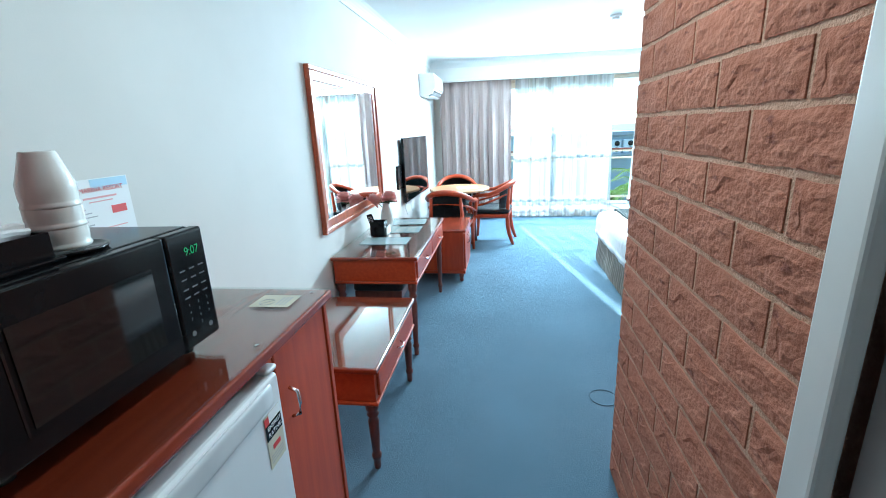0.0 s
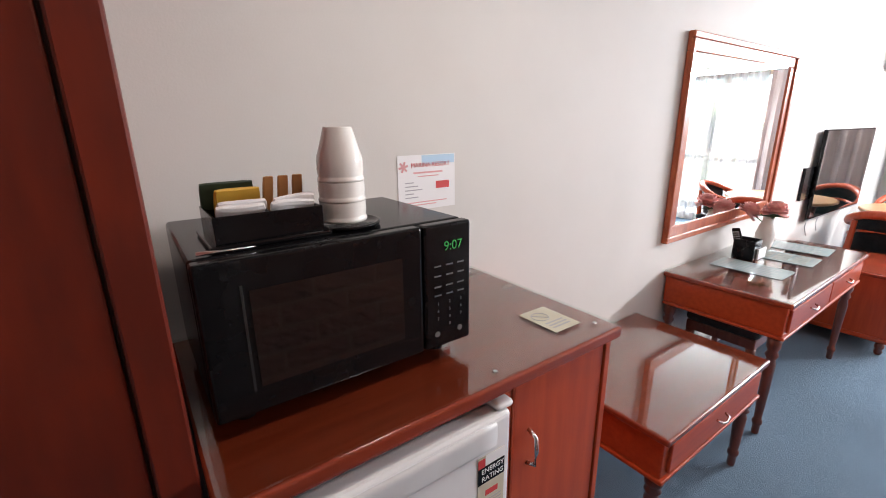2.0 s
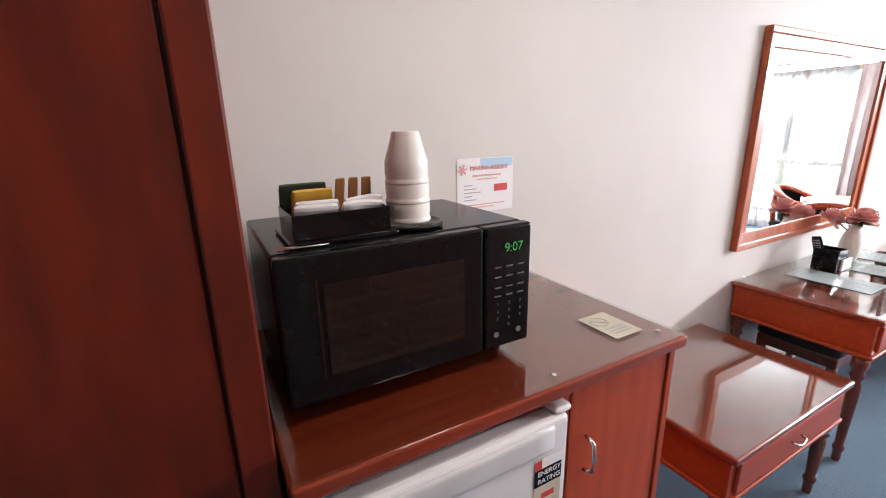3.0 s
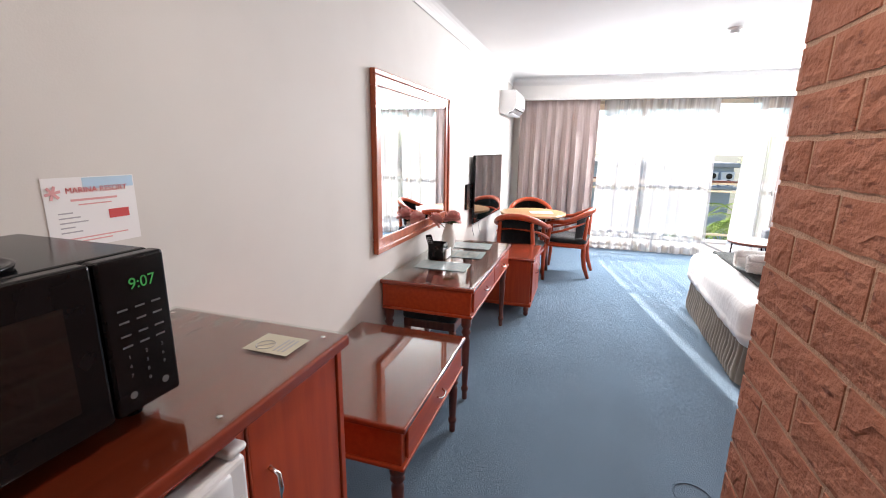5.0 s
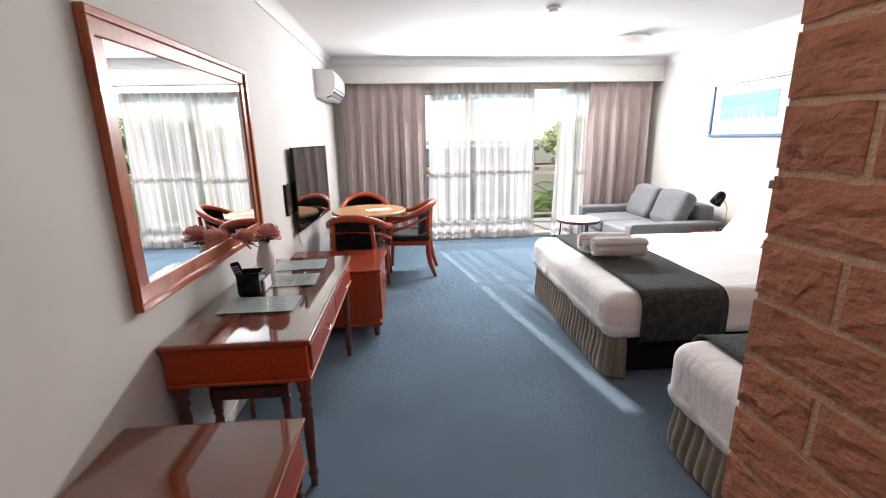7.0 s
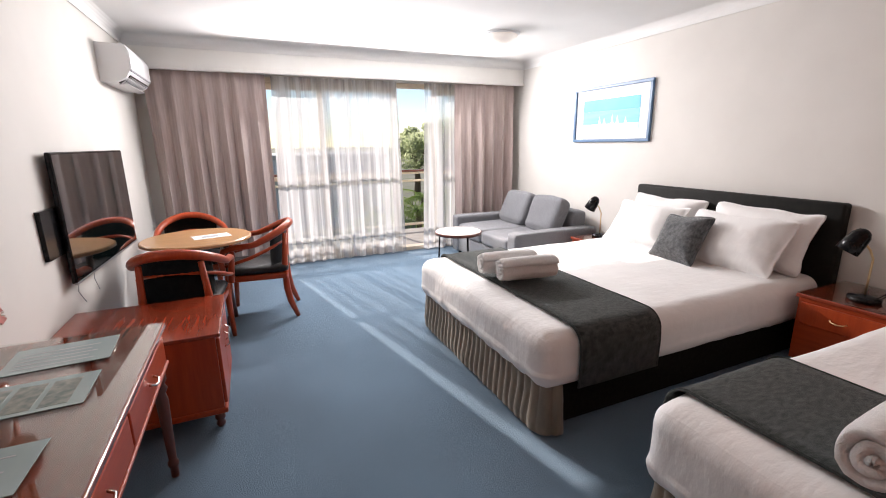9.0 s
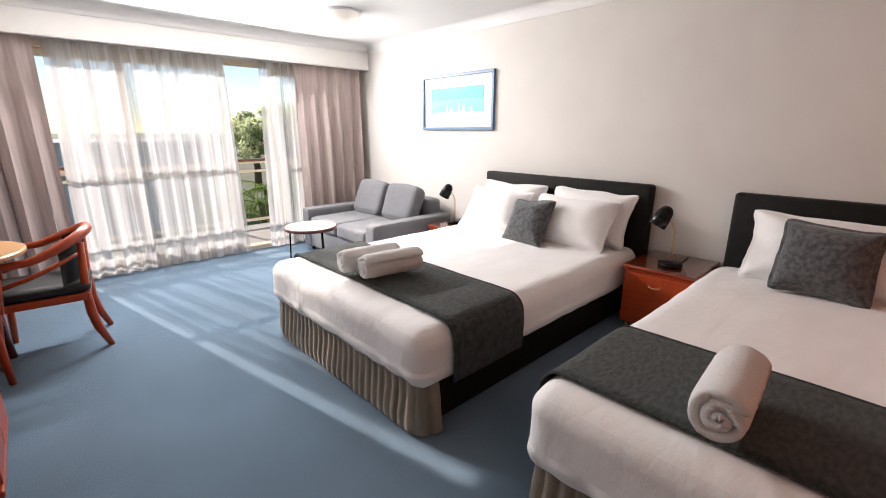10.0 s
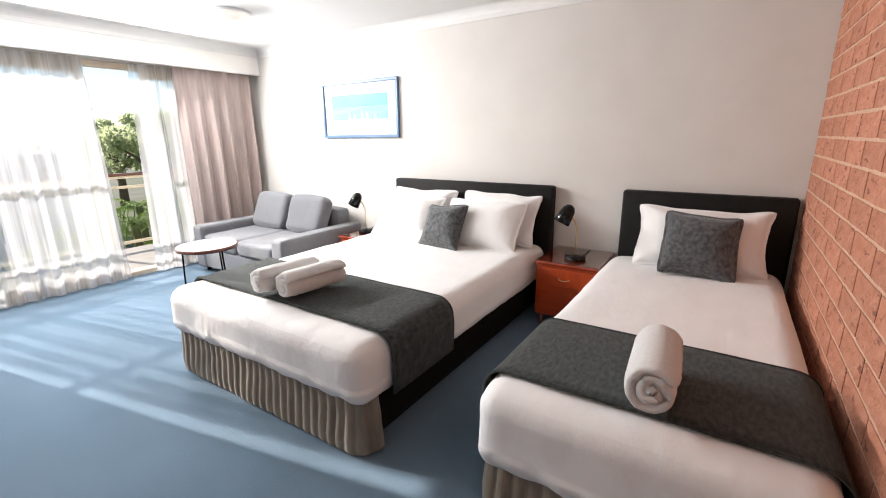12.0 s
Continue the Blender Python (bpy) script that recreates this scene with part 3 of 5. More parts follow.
def lamp(label, x, y, z, yaw):
    t = thing("desk_lamp", label, "lamp", x, y, z, yaw, group="bedside lamps")
    part("base", lathe([(0.075, 0), (0.078, 0.006), (0.075, 0.022), (0.03, 0.03), (0.012, 0.034)], 24), BLACKP, t, "", True)
    part("stem", sweep([(0.0, 0, 0.03), (0.0, 0, 0.15), (0.0, 0, 0.24), (-0.02, 0, 0.29), (-0.05, 0, 0.33)], 0.006), BRASS, t, "thin brass stem", True)
    part("shade", lathe([(0.056, -0.07), (0.058, -0.068), (0.054, -0.01), (0.046, 0.04), (0.03, 0.066), (0.01, 0.076)], 24), BLACKP, t, "black metal bell shade", True, pose(-0.085, 0, 0.335, 0, 28, 0))
    part("knuckle", lathe([(0.012, -0.015), (0.014, 0), (0.012, 0.015)], 12), BRASS, t, "", True, pose(-0.05, 0, 0.335, 90, 0, 0))
    part("cable", sweep([(0.06 + 0.05 * math.sin(i * 0.5), 0.03 * math.cos(i * 0.5) * i / 6, 0.004 + 0.06 * math.sin(i * 0.4)) for i in range(9)], 0.003, 6), BLACKP, t, "", True)


lamp("small black lamp with brass stem on bedside table", 3.22, 3.14, 0.527, -55)
lamp("small black lamp with brass stem beside the sofa", 3.36, 5.36, 0.467, -55)

# ---- framed print ----
t = thing("framed_picture", "blue framed print of a turquoise sea", "picture", RX, 5.58, 1.70)
y0, y1, z0, z1 = -0.53, 0.53, -0.285, 0.285
FRAMEB = mat("blue stained frame", (0.10, 0.20, 0.34), (0.07, 0.15, 0.27), 0.4, scale=12)
bm = boxm(-0.03, -0.001, y0, y1, z1 - 0.03, z1, 0.004)
box(bm, -0.03, -0.001, y0, y1, z0, z0 + 0.03, 0.004)
box(bm, -0.03, -0.001, y0, y0 + 0.03, z0 + 0.03, z1 - 0.03, 0.004)
box(bm, -0.03, -0.001, y1 - 0.03, y1, z0 + 0.03, z1 - 0.03, 0.004)
part("frame", bm, FRAMEB, t, "blue stained wooden frame")
part("mount", boxm(-0.012, -0.004, y0 + 0.03, y1 - 0.03, z0 + 0.03, z1 - 0.03), PAPER, t, "white mount")
SEA = mat("turquoise sea print", (0.10, 0.45, 0.62), (0.16, 0.55, 0.68), 0.5, scale=5, stretch=(1, 0.6, 5))
part("sky_print", boxm(-0.015, -0.0125, -0.39, 0.39, 0.03, 0.15), mat("deep turquoise sky print", (0.03, 0.36, 0.60), (0.06, 0.45, 0.66), 0.5, scale=4), t)
part("sea_print", boxm(-0.015, -0.0125, -0.39, 0.39, -0.10, 0.029), SEA, t)
part("sand_print", boxm(-0.015, -0.0125, -0.39, 0.39, -0.19, -0.101), mat("pale sand print", (0.70, 0.80, 0.84), (0.40, 0.68, 0.78), 0.5, scale=9), t)
for i in range(5):
    a = -0.25 + 0.09 * i + 0.02 * (i % 2)
    bm = bmesh.new()
    vs = [bm.verts.new(p) for p in ((-0.016, a, -0.12), (-0.016, a + 0.05, -0.12), (-0.016, a + 0.03, -0.04 + 0.02 * (i % 3)))]
    bm.faces.new(vs)
    part("sail", bm, PAPER, t, "small white sail")

# ---- sofa and side table ----
t = thing("sofa", "grey two-seat sofa with loose back cushions", "sofa", 2.48, 5.58, 0)
L, D = 1.52, 1.05
part("seat_base", boxm(0.02, D, 0.02, L - 0.02, 0.06, 0.27, 0.02, 3), SOFA, t, "", True)
part("armrest", soft(D, 0.17, 0.47, 0.03, 10), SOFA, t, "", True, pose(D / 2, 0.085, 0.045))
part("armrest", soft(D, 0.17, 0.47, 0.03, 10), SOFA, t, "", True, pose(D / 2, L - 0.085, 0.045))
part("backrest", soft(0.2, L - 0.34, 0.60, 0.04, 10), SOFA, t, "", True, pose(D - 0.1, L / 2, 0.07))
for yy in (0.17 + 0.295, L - 0.17 - 0.295):
    part("seat_cushion", soft(0.80, 0.585, 0.16, 0.04, 10, 0.004, 5), SOFA, t, "", True, pose(0.41, yy, 0.268))
    part("back_cushion", soft(0.17, 0.54, 0.42, 0.06, 14, 0.01, 5, 0.1, 0.0, seed=yy), SOFA, t, "plump loose back cushion", True, pose(0.64, yy, 0.415, 0, 22, 0))
for a in (0.08, D - 0.08):
    for b in (0.08, L - 0.08):
        part("foot", lathe([(0.02, 0), (0.025, 0.06)], 10, at=(a, b, 0)), BLACKP, t)

t = thing("side_table", "round pale stone table with thin black legs", "side table", 2.10, 6.12, 0)
part("tabletop", lathe([(0.235, 0.475), (0.245, 0.48), (0.245, 0.498), (0.24, 0.502)], 40), STONE, t, "", False)
part("rim", lathe([(0.247, 0.47), (0.25, 0.47), (0.25, 0.499), (0.246, 0.499)], 40), WOODDK, t, "", True)
for i in range(3):
    a = 0.6 + i * 2 * math.pi / 3
    part("leg", sweep([(0.22 * math.cos(a), 0.22 * math.sin(a), 0.006), (0.20 * math.cos(a), 0.20 * math.sin(a), 0.472)], 0.008), BLACKP, t, "", True)

# ---- dining table and tub chairs ----
t = thing("round_table", "round light oak table with cherry pedestal legs", "table", -0.32, 5.77, 0)
part("tabletop", lathe([(0.37, 0.705), (0.385, 0.712), (0.385, 0.728), (0.375, 0.735)], 48), BEECH, t)
for i in range(3):
    a = math.pi / 6 + i * 2 * math.pi / 3
    part("leg", sweep([(0.22 * math.cos(a), 0.22 * math.sin(a), 0.0), (0.19 * math.cos(a), 0.19 * math.sin(a), 0.35), (0.22 * math.cos(a), 0.22 * math.sin(a), 0.705)], 0.022, 10), WOODDK, t, "", True)


def tub_chair(label, x, y, rz):
    """Faces +x; the back is at -x."""
    t = thing("tub_chair", label, "chair", x, y, 0, rz, group="tub chairs round the table")
    part("seat", soft(0.48, 0.46, 0.075, 0.035, 10, 0, 1, 0.3), BLACKV, t, "padded black vinyl seat", True, pose(0.0, 0, 0.395))
    part("seat_frame", boxm(-0.23, 0.24, -0.23, 0.23, 0.35, 0.40, 0.012), WOODV, t)
    rail = []
    for i in range(25):
        a = math.pi * (0.5 + i / 24)
        c, s = math.cos(a), math.sin(a)
        f = max(0.0, -c)
        rail.append((0.02 + 0.29 * c, 0.275 * s, 0.655 + 0.13 * f ** 1.2))
    fronts = [(0.24, 0.25, 0.43), (0.25, 0.262, 0.55), (0.22, 0.272, 0.625), (0.14, 0.276, 0.648)]
    full = fronts + rail + [(px, -py, pz) for px, py, pz in reversed(fronts)]
    part("arm_rail", sweep(full, [0.023] * 4 + [0.024 + 0.01 * math.sin(math.pi * i / 24) for i in range(25)] + [0.023] * 4, 10), WOODV, t, "bent cherry wood arm rail", True)
    low = []
    for i in range(17):
        a = math.pi * (0.5 + i / 16)
        c, s = math.cos(a), math.sin(a)
        low.append((0.04 + 0.26 * c, 0.262 * s, 0.55 + 0.10 * max(0, -c)))
    low = [(0.22, 0.262, 0.50)] + low + [(0.22, -0.262, 0.50)]
    part("lower_rail", sweep(low, 0.014, 8), WOODV, t, "", True)
    bm = bmesh.new()
    g = []
    for i in range(13):
        a = math.pi * (0.68 + 0.64 * i / 12)
        c, s = math.cos(a), math.sin(a)
        g.append([bm.verts.new((0.02 + (0.262 - 0.03 * (1 - w)) * c, 0.25 * s, 0.40 + (0.25 + 0.12 * max(0, -c) ** 1.2) * w)) for w in (0, 0.33, 0.66, 1.0)])
    for p, q in zip(g, g[1:]):
        for j in range(3):
            bm.faces.new((p[j], q[j], q[j + 1], p[j + 1]))
    fs = bm.faces[:]
    bmesh.ops.solidify(bm, geom=fs, thickness=0.035)
    bmesh.ops.recalc_face_normals(bm, faces=bm.faces)
    part("backrest", bm, BLACKV, t, "curved black vinyl back panel", True)
    for sx, sy in ((1, 1), (1, -1)):
        part("leg", sweep([(0.245 * sx, 0.225 * sy, 0), (0.215 * sx, 0.215 * sy, 0.43)], [0.017, 0.026], 8), WOODV, t, "", True)
    for sy in (1, -1):
        part("leg", sweep([(-0.285, 0.20 * sy, 0), (-0.235, 0.195 * sy, 0.14), (-0.215, 0.19 * sy, 0.25), (-0.21, 0.19 * sy, 0.42), (-0.235, 0.17 * sy, 0.72)], [0.018, 0.026, 0.028, 0.025, 0.018], 8), WOODV, t, "", True)
    return t


c1 = tub_chair("cherry wood tub chair with black vinyl seat", 0.10, 5.90, 174)
for x, y, rz in ((-0.38, 5.24, 84), (-0.42, 6.40, -80)):
    copy_thing(c1, pose(x, y, 0, 0, 0, rz))

# ---- desk, bench, cabinets along the west wall ----


def turned_leg(h, w=0.026):
    """Square-shouldered turned leg standing on z = 0."""
    return lathe([(w * 0.55, 0), (w * 0.62, 0.01), (w * 0.62, 0.05), (w * 0.85, 0.06), (w * 0.85, 0.075), (w * 0.6, 0.085), (w * 0.72, h * 0.3), (w * 0.95, h * 0.72), (w * 0.7, h * 0.78), (w * 1.1, h * 0.82), (w * 0.75, h * 0.86), (w * 1.15, h * 0.9), (w * 1.15, h)], 14)


def pull(parent, x, y, z, w=0.035):
    part("handle", sweep([(x, y - w, z), (x + 0.018, y - w * 0.8, z - 0.006), (x + 0.022, y, z - 0.012), (x + 0.018, y + w * 0.8, z - 0.006), (x, y + w, z)], 0.0045), CHROME, parent, "small metal drop pull", True)


def desk(name, label, category, x1, y0, y1, h, apron, drawers, leg_in=0.05):
    t = thing(name, label, category, LX + 0.004, y0, 0)
    dx, dy = x1 - LX, y1 - y0
    part("body", boxm(0.01, dx - 0.02, 0.015, dy - 0.015, h - apron, h - 0.024, 0.004), WOOD, t)
    part("top", boxm(0, dx, 0, dy, h - 0.024, h, 0.007, 3), WOODTOP, t, "glossy cherry table top")
    part("moulding", boxm(0.012, dx - 0.008, 0.004, dy - 0.004, h - apron - 0.016, h - apron, 0.006, 3), WOOD, t, "")
    part("glass_top", boxm(0.004, dx - 0.006, 0.006, dy - 0.006, h + 0.0015, h + 0.0065), TOPGLASS, t, "clear glass protecting sheet")
    for i in range(drawers):
        a = 0.04 + (dy - 0.08) * i / drawers
        b = 0.04 + (dy - 0.08) * (i + 1) / drawers
        dr = part("drawer", boxm(dx - 0.022, dx - 0.008, a + 0.008, b - 0.008, h - apron + 0.012, h - 0.04, 0.004), WOOD, t)
        pull(dr, dx - 0.008, (a + b) / 2, h - apron / 2 - 0.008)
    for a in (0.04, dx - leg_in):
        for b in (0.045, dy - 0.045):
            part("leg", turned_leg(h - apron - 0.015), WOODDK, t, "turned leg", True, pose(a, b, 0))
    return t


desk("desk", "cherry wood desk with two drawers and glass top", "desk", -0.295, 2.74, 4.0, 0.703, 0.165, 2)
desk("luggage_bench", "low cherry wood luggage bench with glass top", "bench", -0.275, 1.71, 2.51, 0.528, 0.165, 1)

# stool under the desk
t = thing("stool", "dark padded stool pushed under the desk", "stool", -0.62, 3.12, 0)
part("seat", soft(0.36, 0.42, 0.07, 0.03, 8), BLACKV, t, "", True, pose(0, 0, 0.40))
part("seat_frame", boxm(-0.17, 0.17, -0.20, 0.20, 0.35, 0.405, 0.006), WOODDK, t)
for a in (-0.15, 0.15):
    for b in (-0.18, 0.18):
        part("leg", turned_leg(0.35, 0.02), WOODDK, t, "", True, pose(a, b, 0))

# television cabinet
t = thing("tv_cabinet", "low cherry wood cabinet with two doors", "cabinet", LX + 0.004, 4.22, 0)
dx, dy, h = 0.745, 0.64, 0.53
part("body", boxm(0, dx - 0.02, 0.01, dy - 0.01, 0.12, h - 0.022, 0.004), WOODV, t)
part("top", boxm(0, dx + 0.005, 0, dy, h - 0.022, h, 0.007, 3), WOODTOP, t)
part("plinth", boxm(0.0, dx - 0.005, 0.004, dy - 0.004, 0.09, 0.12, 0.008, 3), WOOD, t)
for a, b, hy in ((0.03, dy / 2 - 0.003, dy / 2 - 0.05), (dy / 2 + 0.003, dy - 0.03, dy / 2 + 0.05)):
    d = part("door", boxm(dx - 0.02, dx - 0.003, a, b, 0.135, h - 0.04, 0.004), WOODV, t)
    part("handle", sweep([(dx - 0.003, hy, 0.43), (dx + 0.02, hy, 0.415), (dx + 0.024, hy, 0.385), (dx + 0.02, hy, 0.355), (dx - 0.003, hy, 0.34)], 0.0045), CHROME, d, "curved metal handle", True)
for a in (0.05, dx - 0.05):
    for b in (0.05, dy - 0.05):
        part("leg", lathe([(0.016, 0), (0.024, 0.02), (0.016, 0.035), (0.026, 0.05), (0.02, 0.09)], 12), WOODDK, t, "", True, pose(a, b, 0))

# kitchenette cabinet with fridge bay
KZ, KX, KY0, KY1 = 1.0, -0.294, 0.515, 1.41
t = thing("kitchenette_cabinet", "cherry wood cabinet housing a bar fridge", "cabinet", 0, 0, 0)
part("worktop", boxm(LX + 0.004, KX, KY0, KY1, KZ - 0.028, KZ, 0.006, 3), WOODTOP, t, "glossy cherry top")
part("glass_top", boxm(LX + 0.01, KX - 0.006, KY0 + 0.006, KY1 - 0.006, KZ + 0.0015, KZ + 0.0065), TOPGLASS, t, "clear glass protecting sheet")
part("side_panel", boxm(LX + 0.004, KX - 0.02, KY1 - 0.03, KY1 - 0.01, 0, KZ - 0.028, 0.002), WOODV, t)
part("divider", boxm(LX + 0.004, KX - 0.03, 1.052, 1.07, 0, KZ - 0.028, 0.002), WOODV, t)
part("front_rail", boxm(KX - 0.05, KX - 0.025, KY0, 1.065, KZ - 0.05, KZ - 0.028), WOOD, t)
part("back_panel", boxm(LX + 0.004, LX + 0.016, KY0, 1.065, 0, KZ - 0.028), WOODDK, t)
d = part("door", boxm(KX - 0.045, KX - 0.025, 1.073, KY1 - 0.032, 0.06, KZ - 0.04, 0.003), WOODV, t)
part("handle", sweep([(KX - 0.025, 1.12, 0.83), (KX - 0.002, 1.12, 0.82), (KX + 0.002, 1.12, 0.785), (KX - 0.002, 1.12, 0.75), (KX - 0.025, 1.12, 0.74)], 0.005), CHROME, d, "chrome bow handle", True)

for sx, sy in ((KX - 0.045, KY1 - 0.05), (KX - 0.03, 1.02), (LX + 0.05, KY1 - 0.05)):
    part("glass_stud", lathe([(0.006, 0), (0.0065, 0.001), (0.004, 0.0025)], 12, at=(sx, sy, KZ + 0.0066)), CHROME, t, "small metal glass stud", True)

# bar fridge
t = thing("bar_fridge", "white bar fridge standing in the cabinet", "fridge", 0, 0, 0)
part("body", boxm(LX + 0.06, KX - 0.055, KY0 + 0.03, 1.042, 0.03, 0.935, 0.008), WHITEP, t)
d = part("door", boxm(KX - 0.05, KX + 0.0, KY0 + 0.03, 1.042, 0.04, 0.93, 0.012, 3), WHITEP, t, "white enamel door")
part("hinge_cap", soft(0.05, 0.045, 0.016, 0.008, 4), WHITEP, d, "", True, pose(KX - 0.03, 1.03, 0.93))
part("foot", lathe([(0.02, 0), (0.02, 0.04)], 10, at=(KX - 0.1, KY0 + 0.08, 0)), BLACKP, t)
part("foot", lathe([(0.02, 0), (0.02, 0.04)], 10, at=(KX - 0.1, 1.0, 0)), BLACKP, t)

# microwave
t = thing("microwave_oven", "black microwave oven with green clock display", "microwave", 0, 0, 0)
MX, MY0, MY1, MZ0, MZ1 = -0.42, 0.545, 1.035, 1.04, 1.295
part("body", boxm(LX + 0.09, MX - 0.03, MY0, MY1, MZ0, MZ1, 0.008, 3), BLACKP, t)
d = part("door", boxm(MX - 0.028, MX, MY0, MY1 - 0.115, MZ0, MZ1, 0.006, 3), BLACKP, t)
part("door_window", boxm(MX - 0.004, MX + 0.0015, MY0 + 0.07, MY1 - 0.16, MZ0 + 0.045, MZ1 - 0.05), BLACKG, d, "dark glass door window")
p = part("control_panel", boxm(MX - 0.028, MX, MY1 - 0.112, MY1, MZ0, MZ1, 0.006, 3), BLACKP, t)
for a in (MY0 + 0.05, MY1 - 0.05):
    for x in (LX + 0.14, MX - 0.06):
        part("foot", lathe([(0.016, 0), (0.018, MZ0 - KZ - 0.006)], 12, at=(x, a, KZ + 0.0065)), BLACKP, t)

# wardrobe by the entry
t = thing("wardrobe", "tall cherry wood wardrobe beside the cabinet", "wardrobe", 0, 0, 0)
part("body", boxm(LX + 0.004, -0.40, -0.75, 0.51, 0, 2.1, 0.003), WARDW, t)
part("door", boxm(-0.398, -0.378, 0.0, 0.455, 0.06, 2.08, 0.003), WARDW, t)
part("door", boxm(-0.398, -0.378, -0.74, -0.005, 0.06, 2.08, 0.003), WARDW, t)
part("end_stile", boxm(-0.398, -0.372, 0.459, 0.51, 0, 2.1, 0.004), WARDW, t)

# ---- mirror, television, air conditioner ----
t = thing("wall_mirror", "large mirror in an orange-brown moulded wood frame", "mirror", LX, 0, 0)
y0, y1, z0, z1 = 2.675, 4.03, 0.868, 1.868
w = 0.085
for a0, a1, b0, b1 in ((y0, y1, z1 - w, z1), (y0, y1, z0, z0 + w), (y0, y0 + w, z0 + w, z1 - w), (y1 - w, y1, z0 + w, z1 - w)):
    part("frame_rail", boxm(0.001, 0.022, a0, a1, b0, b1, 0.006, 3), MIRWOOD, t)
for a0, a1, b0, b1 in ((y0, y1, z1 - 0.03, z1), (y0, y1, z0, z0 + 0.03), (y0, y0 + 0.03, z0 + 0.03, z1 - 0.03), (y1 - 0.03, y1, z0 + 0.03, z1 - 0.03)):
    part("outer_moulding", boxm(0.018, 0.034, a0, a1, b0, b1, 0.006, 3), MIRWOOD, t)
part("glass", boxm(0.006, 0.014, y0 + w - 0.004, y1 - w + 0.004, z0 + w - 0.004, z1 - w + 0.004), MIRROR, t, "silvered mirror glass")

t = thing("television", "flat black television on a wall bracket", "television", LX + 0.075, 5.45, 0.70, -2)
part("cabinet", boxm(-0.025, 0.0, -0.615, 0.615, 0.0, 0.70, 0.008, 3), BLACKP, t)
part("screen", boxm(-0.001, 0.0015, -0.603, 0.603, 0.018, 0.688), SCREEN, t, "glossy black screen")
BEZ = mat("silver bezel", (0.4, 0.4, 0.42), None, 0.3, 0.8)
part("bezel", boxm(-0.012, 0.004, -0.618, 0.618, -0.004, 0.006, 0.002), BEZ, t, "thin silver lower bezel")
part("bracket", boxm(-0.07, -0.027, -0.79, -0.45, 0.17, 0.42, 0.004), BLACKP, t, "black steel wall bracket")

t = thing("air_conditioner", "white split air conditioner on the wall", "air conditioner", LX, 6.28, 1.915)
bm = bmesh.new()
prof = [(0.001, 0.0), (0.10, 0.0), (0.17, 0.035), (0.205, 0.09), (0.21, 0.24), (0.19, 0.28), (0.001, 0.285)]
ra = [bm.verts.new((x, 0, z)) for x, z in prof]
rb = [bm.verts.new((x, 0.80, z)) for x, z in prof]
for i in range(len(prof)):
    j = (i + 1) % len(prof)
    bm.faces.new((ra[i], ra[j], rb[j], rb[i]))
bm.faces.new(ra)
bm.faces.new(list(reversed(rb)))
bmesh.ops.recalc_face_normals(bm, faces=bm.faces)
part("body", bm, WHITEP, t)
part("vent_flap", boxm(0, 0.055, 0.05, 0.75, -0.006, 0.0, 0.002), WHITEP, t, "white outlet flap", False, pose(0.105, 0, -0.012, 0, -14, 0))
part("outlet", boxm(0.0, 0.105, 0.06, 0.74, -0.004, 0.002), BLACKP, t, "dark air outlet slot", False, pose(0.108, 0, 0.0, 0, -35, 0))
for i in range(12):
    part("louvre", boxm(0.01, 0.095, 0.085 + 0.057 * i, 0.088 + 0.057 * i, -0.012, -0.004), WHITEP, t, "", False, pose(0.108, 0, 0.0, 0, -35, 0))
part("trim_strip", boxm(0.203, 0.213, 0.01, 0.79, 0.086, 0.097, 0.002), GREYP, t, "grey trim strip")
part("front_panel", boxm(0.208, 0.215, 0.01, 0.79, 0.10, 0.235, 0.003), WHITEP, t)

# ceiling fittings
t = thing("ceiling_light", "round white oyster ceiling light", "ceiling light", 2.48, 5.96, CZ)
part("rim", lathe([(0.185, -0.02), (0.19, -0.015), (0.19, 0)], 36), WHITEP, t)
part("diffuser", lathe([(0.03, -0.085), (0.09, -0.078), (0.14, -0.06), (0.172, -0.03), (0.178, -0.012)], 36), OPAL, t, "opal glass dome", True)
t = thing("smoke_detector", "small round white smoke detector", "smoke detector", 1.305, 4.9, CZ)
part("base", lathe([(0.05, -0.02), (0.055, -0.018), (0.055, 0)], 24), WHITEP, t)
part("sensor", lathe([(0.02, -0.045), (0.035, -0.042), (0.04, -0.02)], 24), WHITEP, t)

# ---- balcony and outside ----
structure("balcony_floor", boxm(-2.0, 5.0, WY + 0.2, 9.1, -0.25, -0.03), TILE, "pale tiled balcony floor")
structure("ground", boxm(-400, 400, 9.2, 900, -4.0, -3.8), mat("grass and paving", (0.10, 0.13, 0.06), (0.16, 0.16, 0.13), 0.95, scale=0.3), "grass and paving below the balcony")
t = thing("balcony_railing", "cream painted metal balcony railing", "railing", 0, 8.95, 0)
part("top_rail", boxm(-2.0, 5.0, -0.02, 0.02, 0.93, 0.965, 0.006), RAILC, t)
part("handrail", boxm(-2.0, 5.0, -0.045, 0.045, 0.965, 1.0, 0.012, 3), WOODDK, t, "brown timber handrail")
part("mid_rail", boxm(-2.0, 5.0, -0.015, 0.015, 0.80, 0.835, 0.004), RAILC, t)
part("bottom_rail", boxm(-2.0, 5.0, -0.015, 0.015, 0.06, 0.10, 0.004), RAILC, t)
for i in range(6):
    x = -1.6 + i * 1.25
    part("post", boxm(x - 0.025, x + 0.025, -0.024, 0.024, -0.03, 0.93, 0.004), RAILC, t)

# ---- small things, kitchenette ----


